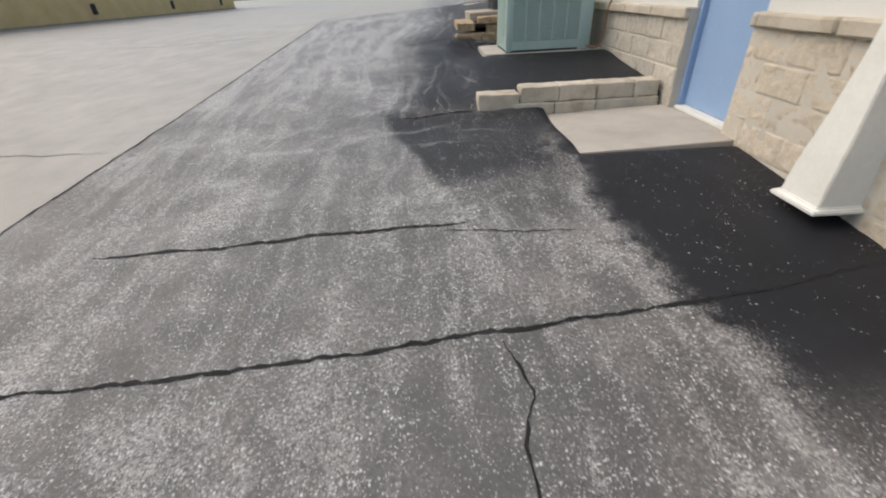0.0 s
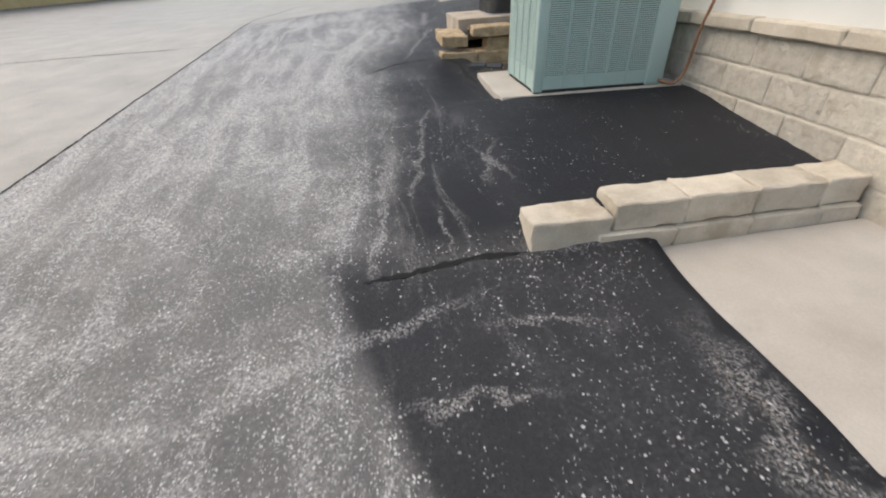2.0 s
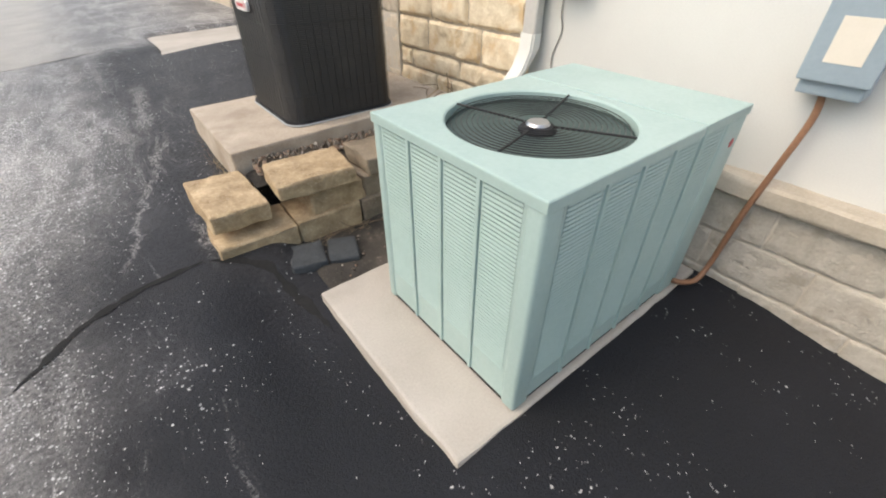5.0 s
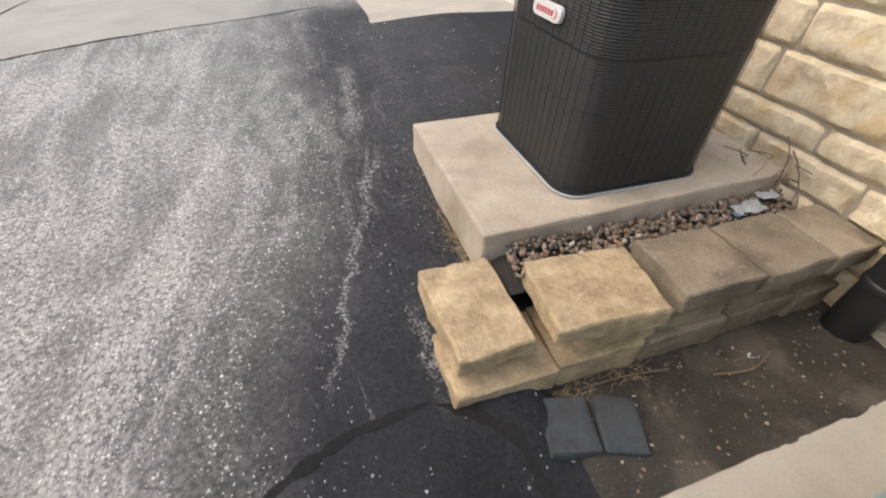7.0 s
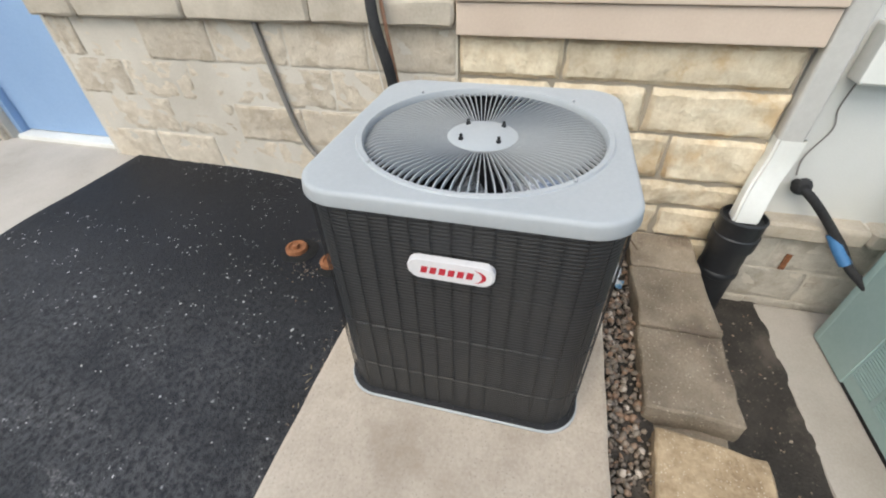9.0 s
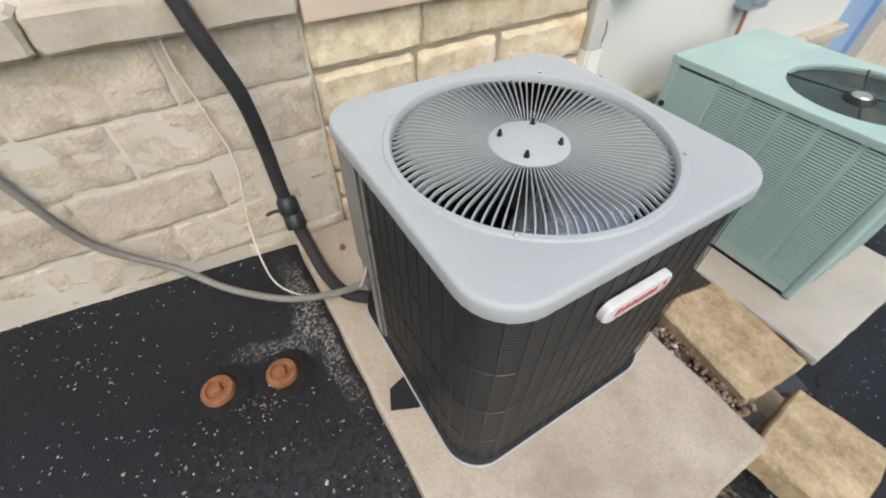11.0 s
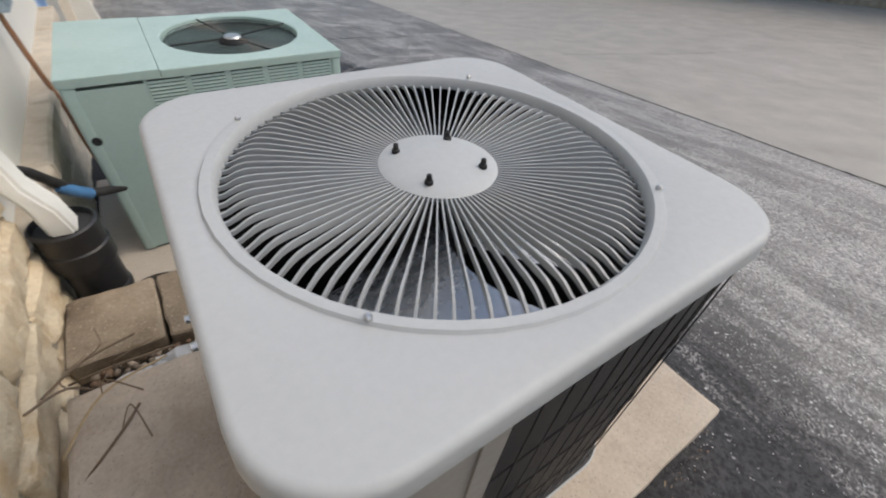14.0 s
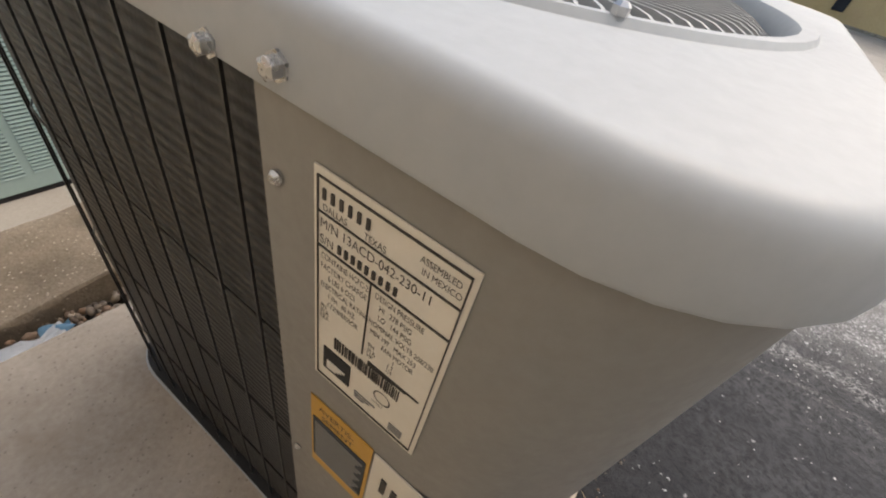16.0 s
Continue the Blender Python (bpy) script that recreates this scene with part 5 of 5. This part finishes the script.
for k, (x, y) in enumerate(((2.265, 9.905), (2.297, 10.088))):
    z = ground_z(x, y)
    c = thing("cleanout_cap", "rusted iron cleanout cap set in the asphalt", "cleanout cap", (x, y, z), "cleanout caps")
    part("cap", lathe(((0.048, -0.03), (0.050, 0.012), (0.046, 0.022), (0.034, 0.024), (0.030, 0.016), (0.017, 0.015), (0.016, 0.024), (0.001, 0.025)), 18), M_RUST, c, shade=True)
    part("square_nut", box(-0.013, 0.013, -0.013, 0.013, 0.016, 0.033, 0.003), M_RUST, c)
    bm = bmesh.new()
    rim = [[bm.verts.new((r * (1 + 0.16 * noise.noise(Vector((math.cos(a) * 2, math.sin(a) * 2, k)))) * math.cos(a), r * (1 + 0.16 * noise.noise(Vector((math.cos(a) * 2, math.sin(a) * 2, k)))) * math.sin(a), h)) for a in [2 * math.pi * i / 24 for i in range(24)]] for r, h in ((0.05, 0.004), (0.075, 0.006), (0.095, -0.004))]
    for l0, l1 in zip(rim, rim[1:]):
        for i in range(24):
            bm.faces.new((l0[i], l0[(i + 1) % 24], l1[(i + 1) % 24], l1[i]))
    part("collar", bm, M_CRACK, c, "dark crumbled asphalt collar", True)

tl = thing("line_set", "black foam insulated lines beside the teal condenser", "refrigerant line", (2.78, 7.9, 0.1))
o = Vector(tl.location)
part("suction_line", tube([Vector(p) - o for p in ((2.885, 8.01, 0.37), (2.855, 8.005, 0.37), (2.82, 7.95, 0.33), (2.80, 7.86, 0.24), (2.77, 7.78, 0.15), (2.72, 7.745, 0.09), (2.66, 7.72, 0.07), (2.60, 7.70, 0.06))], 0.018, 12), M_FOAM, tl, "", True)
part("wall_boot", lathe(((0.024, 0.0), (0.038, 0.004), (0.034, 0.02), (0.022, 0.03)), 16), M_FOAM, tl, "", True).matrix_basis = Matrix.Translation(Vector((2.86, 8.0, 0.37)) - o) @ Matrix.Rotation(radians(-90), 4, "Y")
part("liquid_line", tube([Vector(p) - o for p in ((2.88, 7.97, 0.34), (2.83, 7.93, 0.32), (2.80, 7.82, 0.18), (2.74, 7.76, 0.10), (2.66, 7.72, 0.08))], 0.007, 8), M_WHIP, tl)
part("filter_drier", tube([Vector(p) - o for p in ((2.80, 7.82, 0.19), (2.765, 7.785, 0.135), (2.73, 7.75, 0.09))], 0.024, 12, 4), M_BLUE, tl, "blue filter drier", True)

dbox = thing("disconnect_box", "grey metal electrical disconnect box on the siding", "electrical box", (2.86, 6.82, 0.55))
o = Vector(dbox.location)
part("body", box(2.795, 2.899, 6.73, 6.91, 0.555, 0.83, 0.008, off=o), M_BOX, dbox)
part("cover", box(2.775, 2.797, 6.72, 6.92, 0.60, 0.845, 0.006, off=o), M_BOX, dbox)
part("sticker", box(2.7735, 2.7745, 6.77, 6.87, 0.66, 0.79, off=o), M_PAPER, dbox, "white paper sticker")
cond = thing("electrical_conduit", "copper brown flexible conduit from box to teal unit", "conduit", (2.8, 6.85, 0.0))
o = Vector(cond.location)
part("conduit", tube([Vector(p) - o for p in ((2.85, 6.84, 0.56), (2.845, 6.83, 0.47), (2.825, 6.85, 0.30), (2.795, 6.875, 0.10), (2.79, 6.89, -0.06), (2.775, 6.90, -0.19), (2.73, 6.91, -0.262), (2.67, 6.94, -0.268), (2.62, 6.975, -0.25))], 0.012, 10), M_COPPER, cond, "", True)
wbox = thing("utility_box", "white plastic utility box on the siding", "utility box", (2.88, 7.95, 0.8))
o = Vector(wbox.location)
part("body", box(2.80, 2.899, 7.86, 8.045, 0.79, 0.98, 0.012, off=o), M_WHITE, wbox)
part("lid", box(2.79, 2.803, 7.85, 8.055, 0.80, 0.99, 0.005, off=o), M_WHITE_N, wbox)
bw = thing("thermostat_wire", "thin grey wire running down the siding", "wire", (2.88, 8.0, 0.6))
o = Vector(bw.location)
part("wire", tube([Vector(p) - o for p in ((2.893, 8.0, 0.79), (2.893, 8.01, 0.68), (2.893, 7.99, 0.60), (2.893, 8.03, 0.48), (2.89, 8.02, 0.40))], 0.003, 6), M_WHIP, bw)
stain = part("rust_stain", box(2.838, 2.841, 7.88, 7.905, -0.06, 0.03), M_RUST, wall, "streak of rust on the block")

# ---- gully, gravel and litter ----
def patch(name, x0, x1, y0, y1, lift, material, label, category, amp=0.012, step=0.03, height=None):
    bm = bmesh.new()
    nxp, nyp = int((x1 - x0) / step), int((y1 - y0) / step)
    g = [[bm.verts.new((x0 + (x1 - x0) * i / nxp, y0 + (y1 - y0) * j / nyp, 0)) for i in range(nxp + 1)] for j in range(nyp + 1)]
    for row in g:
        for v in row:
            edge = min(v.co.x - x0, v.co.y - y0, y1 - v.co.y)
            base = ground_z(v.co.x, v.co.y) if height is None else height
            v.co.z = base + lift + amp * noise.noise(v.co * 6) + amp * 0.5 * noise.noise(v.co * 19) - 0.03 * (1 - sstep(edge, 0, 0.05))
    for j in range(nyp):
        for i in range(nxp):
            bm.faces.new((g[j][i], g[j][i + 1], g[j + 1][i + 1], g[j + 1][i]))
    return solid(name, bm, material, label, category, "structure", True)


patch("soil", 1.40, 2.86, 7.85, 8.40, 0.016, M_DIRT, "damp brown soil with twigs in a narrow gully", "soil")
patch("soil", 1.36, 2.85, 8.58, 8.80, 0.0, M_DIRT, "dark soil under a strip of gravel", "soil", 0.008, 0.03, -0.012)

for k, (x, y, w, d, a) in enumerate(((1.42, 8.19, 0.17, 0.19, -14), (1.585, 8.14, 0.15, 0.19, -20))):
    b = block_thing((w, d, 0.05), (x, y, max(ground_z(x, y), -0.315) - 0.020 + 0.004 * k), (0, 0, a), M_SLATE, 60 + k, "dark slate-grey paver sunk in the soil", "sunken pavers", 3)
    b.name = "paver"


def pebble_bm(bm, at, size, rnd):
    r = bmesh.ops.create_icosphere(bm, subdivisions=1, radius=1.0)
    turn = Euler((rnd.random() * 6, rnd.random() * 6, rnd.random() * 6)).to_matrix()
    sc = Vector((size * rnd.uniform(0.7, 1.3), size * rnd.uniform(0.6, 1.0), size * rnd.uniform(0.45, 0.7)))
    for v in r["verts"]:
        v.co = turn @ (v.co * sc) + at


def stones(name, count, area, zf, size, material, label, category, seed, batch=60):
    """Many small stones in one mesh, built in batches."""
    rnd = random.Random(seed)
    verts, faces = [], []
    done = 0
    while done < count:
        bm = bmesh.new()
        for _ in range(min(batch, count - done)):
            x, y = area(rnd)
            s = rnd.uniform(*size)
            pebble_bm(bm, Vector((x, y, zf(x, y) + s * 0.3)), s, rnd)
        base = len(verts)
        bm.verts.index_update()
        verts += [v.co.copy() for v in bm.verts]
        faces += [[base + v.index for v in f.verts] for f in bm.faces]
        bm.free()
        done += batch
    me = bpy.data.meshes.new(name)
    me.from_pydata(verts, [], faces)
    me.polygons.foreach_set("use_smooth", [True] * len(me.polygons))
    me.materials.append(material)
    return tagged(new(name, me), label, category, kind="stuff")


def pebble_material():
    m = surface("river_pebbles", (0.12, 0.095, 0.075), (0.32, 0.27, 0.225), 0.65, coarse=30, fine=160, bump=0.2)
    t = m.node_tree
    p = t.nodes["Principled BSDF"]
    g = t.nodes.new("ShaderNodeNewGeometry")
    tint = ramp(t, g.outputs["Random Per Island"], ((0.0, (0.06, 0.048, 0.04)), (0.25, (0.25, 0.145, 0.085)), (0.5, (0.22, 0.175, 0.13)), (0.75, (0.11, 0.088, 0.07)), (0.9, (0.24, 0.20, 0.155)), (1.0, (0.58, 0.50, 0.42))))
    old = p.inputs["Base Color"].links[0].from_socket
    t.links.new(mixc(t, 0.85, old, tint), p.inputs["Base Color"])
    return m


M_PEBBLES = pebble_material()
stones("gravel", 820, lambda r: (r.uniform(1.40, 2.80), r.uniform(8.615, 8.752)), lambda x, y: 0.0 + 0.03 * sstep(y, 8.68, 8.75), (0.006, 0.017), M_PEBBLES, "mixed river gravel between the blocks and pad", "gravel", 1)
stones("gravel", 160, lambda r: (r.uniform(1.5, 2.8), r.uniform(7.95, 8.3)), lambda x, y: ground_z(x, y) + 0.014, (0.003, 0.009), M_PEBBLES, "small stones scattered in the gully", "gravel", 2)


def chip_area(r):
    while True:
        x, y = r.uniform(0.2, 2.75), r.uniform(1.8, 11.2)
        if x > 1.66 and 4.1 < y < 5.6 or x > 1.02 and 5.2 < y < 5.6 or x > 1.3 and (6.9 < y < 9.75):
            continue
        if r.random() < sstep(x, 0.0, 1.0) * (0.35 + 0.65 * sstep(y, 4.5, 6.0)):
            return x, y


stones("stone_chips", 220, chip_area, ground_z, (0.0014, 0.0042), M_CHIP, "white stone chips scattered on black asphalt", "stone chips", 3)


def grit_area(r):
    k = r.random()
    if k < 0.18:
        y = r.uniform(3.95, 4.62)
        return 1.60 - 0.06 * (y - 4.07) / 0.5 - abs(r.gauss(0, 0.03)), y
    if k < 0.5:
        a, d = r.random() * 6.28, 0.06 + abs(r.gauss(0, 0.09))
        return 2.29 + d * math.cos(a), 9.98 + 0.6 * d * math.sin(a)
    if k < 0.75:
        return r.uniform(1.35, 2.8), 9.712 + abs(r.gauss(0, 0.02))
    return 1.31 - abs(r.gauss(0, 0.025)), r.uniform(8.78, 9.7)


stones("grit", 520, grit_area, ground_z, (0.0012, 0.0045), M_PEBBLES, "pale grit crumbled along the pad's edges", "grit", 7)


def blade_tuft(name, count, place, length, material, label, seed, lean=0.6):
    rnd = random.Random(seed)
    verts, faces = [], []
    for _ in range(count):
        x, y, z = place(rnd)
        a = rnd.random() * 6.28
        l = rnd.uniform(*length)
        d = Vector((math.cos(a) * lean, math.sin(a) * lean, rnd.uniform(0.1, 1.0))).normalized()
        side = d.cross(Vector((0, 0, 1))).normalized() * 0.0012
        b, prev = Vector((x, y, z)), None
        for k in range(4):
            u = k / 3
            p = b + d * l * u - Vector((0, 0, 0.35 * l * u * u))
            w = side * (1 - 0.8 * u)
            verts += [p - w, p + w]
            n = len(verts)
            if k:
                faces.append((n - 4, n - 3, n - 1, n - 2))
    me = bpy.data.meshes.new(name)
    me.from_pydata(verts, [], faces)
    me.materials.append(material)
    return tagged(new(name, me), label, "dry grass", kind="stuff")


blade_tuft("dry_grass", 420, lambda r: (1.318 + r.uniform(-0.02, 0.006), min(9.6, 8.76 + abs(r.gauss(0, 0.38))), ground_z(1.31, 9.0) + r.uniform(-0.06, 0.05)), (0.03, 0.085), M_STRAW, "dry grass blades along the pad's edge", 4)
blade_tuft("dry_grass", 200, lambda r: (r.uniform(1.3, 1.95), 8.30 + r.uniform(-0.04, 0.03), -0.30), (0.03, 0.09), M_STRAW, "dry grass and stalks at the foot of the block wall", 5, 1.2)
blade_tuft("dry_grass", 36, lambda r: (r.uniform(1.6, 2.8), 9.715 + r.uniform(-0.004, 0.02), ground_z(2.2, 9.72) + 0.004), (0.012, 0.03), M_STRAW, "short dry debris along the pad's far edge", 6, 1.4)

rnd = random.Random(9)
for k, (p, q, r) in enumerate((((2.81, 8.93, 0.13), (2.72, 8.82, 0.16), (2.58, 8.76, 0.14)), ((2.82, 8.80, 0.20), (2.75, 8.70, 0.17), (2.66, 8.58, 0.08)), ((2.81, 8.70, 0.10), (2.70, 8.72, 0.13), (2.55, 8.70, 0.10)), ((2.83, 8.86, 0.24), (2.78, 8.78, 0.18), (2.74, 8.74, 0.06)), ((2.80, 9.02, 0.115), (2.70, 8.92, 0.125), (2.66, 8.86, 0.12)), ((2.35, 8.20, -0.285), (2.2, 8.16, -0.275), (2.05, 8.19, -0.285)), ((1.9, 8.26, -0.285), (1.72, 8.28, -0.27), (1.55, 8.29, -0.285)))):
    tw = thing("twig", "thin dry brown twig lying by the wall", "twig", p, "fallen twigs")
    b = Vector(p)
    part("stem", tube([Vector(c) - b for c in (p, q, r)], 0.0035, 5, 5), M_TWIG if k != 0 else M_STRAW, tw)
    m = (Vector(q) - b)
    part("side_shoot", tube([m, m + Vector((rnd.uniform(-0.05, 0.02), rnd.uniform(-0.05, 0.05), 0.035)), m + Vector((rnd.uniform(-0.1, -0.03), rnd.uniform(-0.08, 0.08), 0.03))], 0.002, 4, 4), M_TWIG, tw)


def crumpled(name, at, sx, sy, material, label, seed):
    bm = bmesh.new()
    n = 9
    g = [[bm.verts.new((sx * (i / n - 0.5), sy * (j / n - 0.5), 0)) for i in range(n + 1)] for j in range(n + 1)]
    for row in g:
        for v in row:
            v.co += noise.noise_vector(Vector((v.co.x * 22, v.co.y * 22, seed))) * 0.022
            v.co.z = abs(v.co.z) + 0.004
    for j in range(n):
        for i in range(n):
            bm.faces.new((g[j][i], g[j][i + 1], g[j + 1][i + 1], g[j + 1][i]))
    bmesh.ops.solidify(bm, geom=bm.faces[:], thickness=0.0015)
    ob = solid(name, bm, material, label, "litter", group="litter in the gravel")
    ob.location = at
    return ob


crumpled("plastic_wrapper", (2.55, 8.69, 0.02), 0.16, 0.07, M_LITTER, "crumpled white plastic wrapper lying in the gravel", 1)
crumpled("plastic_wrapper", (2.47, 8.665, 0.015), 0.05, 0.03, M_LITTER_B, "crumpled blue plastic wrapper lying in the gravel", 2)
crumpled("plastic_wrapper", (2.68, 8.72, 0.04), 0.13, 0.05, M_LITTER, "torn white plastic wrapper caught by twigs", 3)
crumpled("paper_scrap", (2.28, 8.21, ground_z(2.28, 8.21) + 0.01), 0.05, 0.03, M_LITTER, "scrap of white paper lying on the soil", 4)

# ---- building across the driveway ----
OX = -17.0
far = thing("building", "low yellow brick building across the driveway", "building", (OX, 12, -0.45))
o = Vector(far.location)
part("wall", box(OX - 6, OX, -30, 46, -1.5, 1.5, off=o), M_YBRICK, far)
part("upper_wall", box(OX - 6, OX + 0.02, -30, 46, 1.5, 4.2, off=o), M_OBRICK, far, "orange brick upper wall")
part("plinth", box(OX - 6, OX + 0.12, -30, 46, -1.5, -0.15, 0.02, off=o), M_BLOCK_G, far, "weathered stone plinth")
part("roof_edge", box(OX - 6.2, OX + 0.3, -30.2, 46.2, 4.2, 4.5, 0.03, off=o), M_CAP, far, "pale roof edging")
for k in range(9):
    y = -24 + 8 * k
    w = part("window", box(OX + 0.021, OX + 0.06, y, y + 1.4, 1.7, 2.9, 0.01, off=o), M_WHITE, far, "white window frame")
    part("pane", box(OX + 0.062, OX + 0.07, y + 0.08, y + 1.32, 1.78, 2.82, off=o), M_GLASS, w, "dark glass pane")
    part("vent", box(OX + 0.001, OX + 0.05, y + 3.0, y + 3.35, 0.1, 0.6, 0.01, off=o), M_DARK, far, "small dark wall vent")
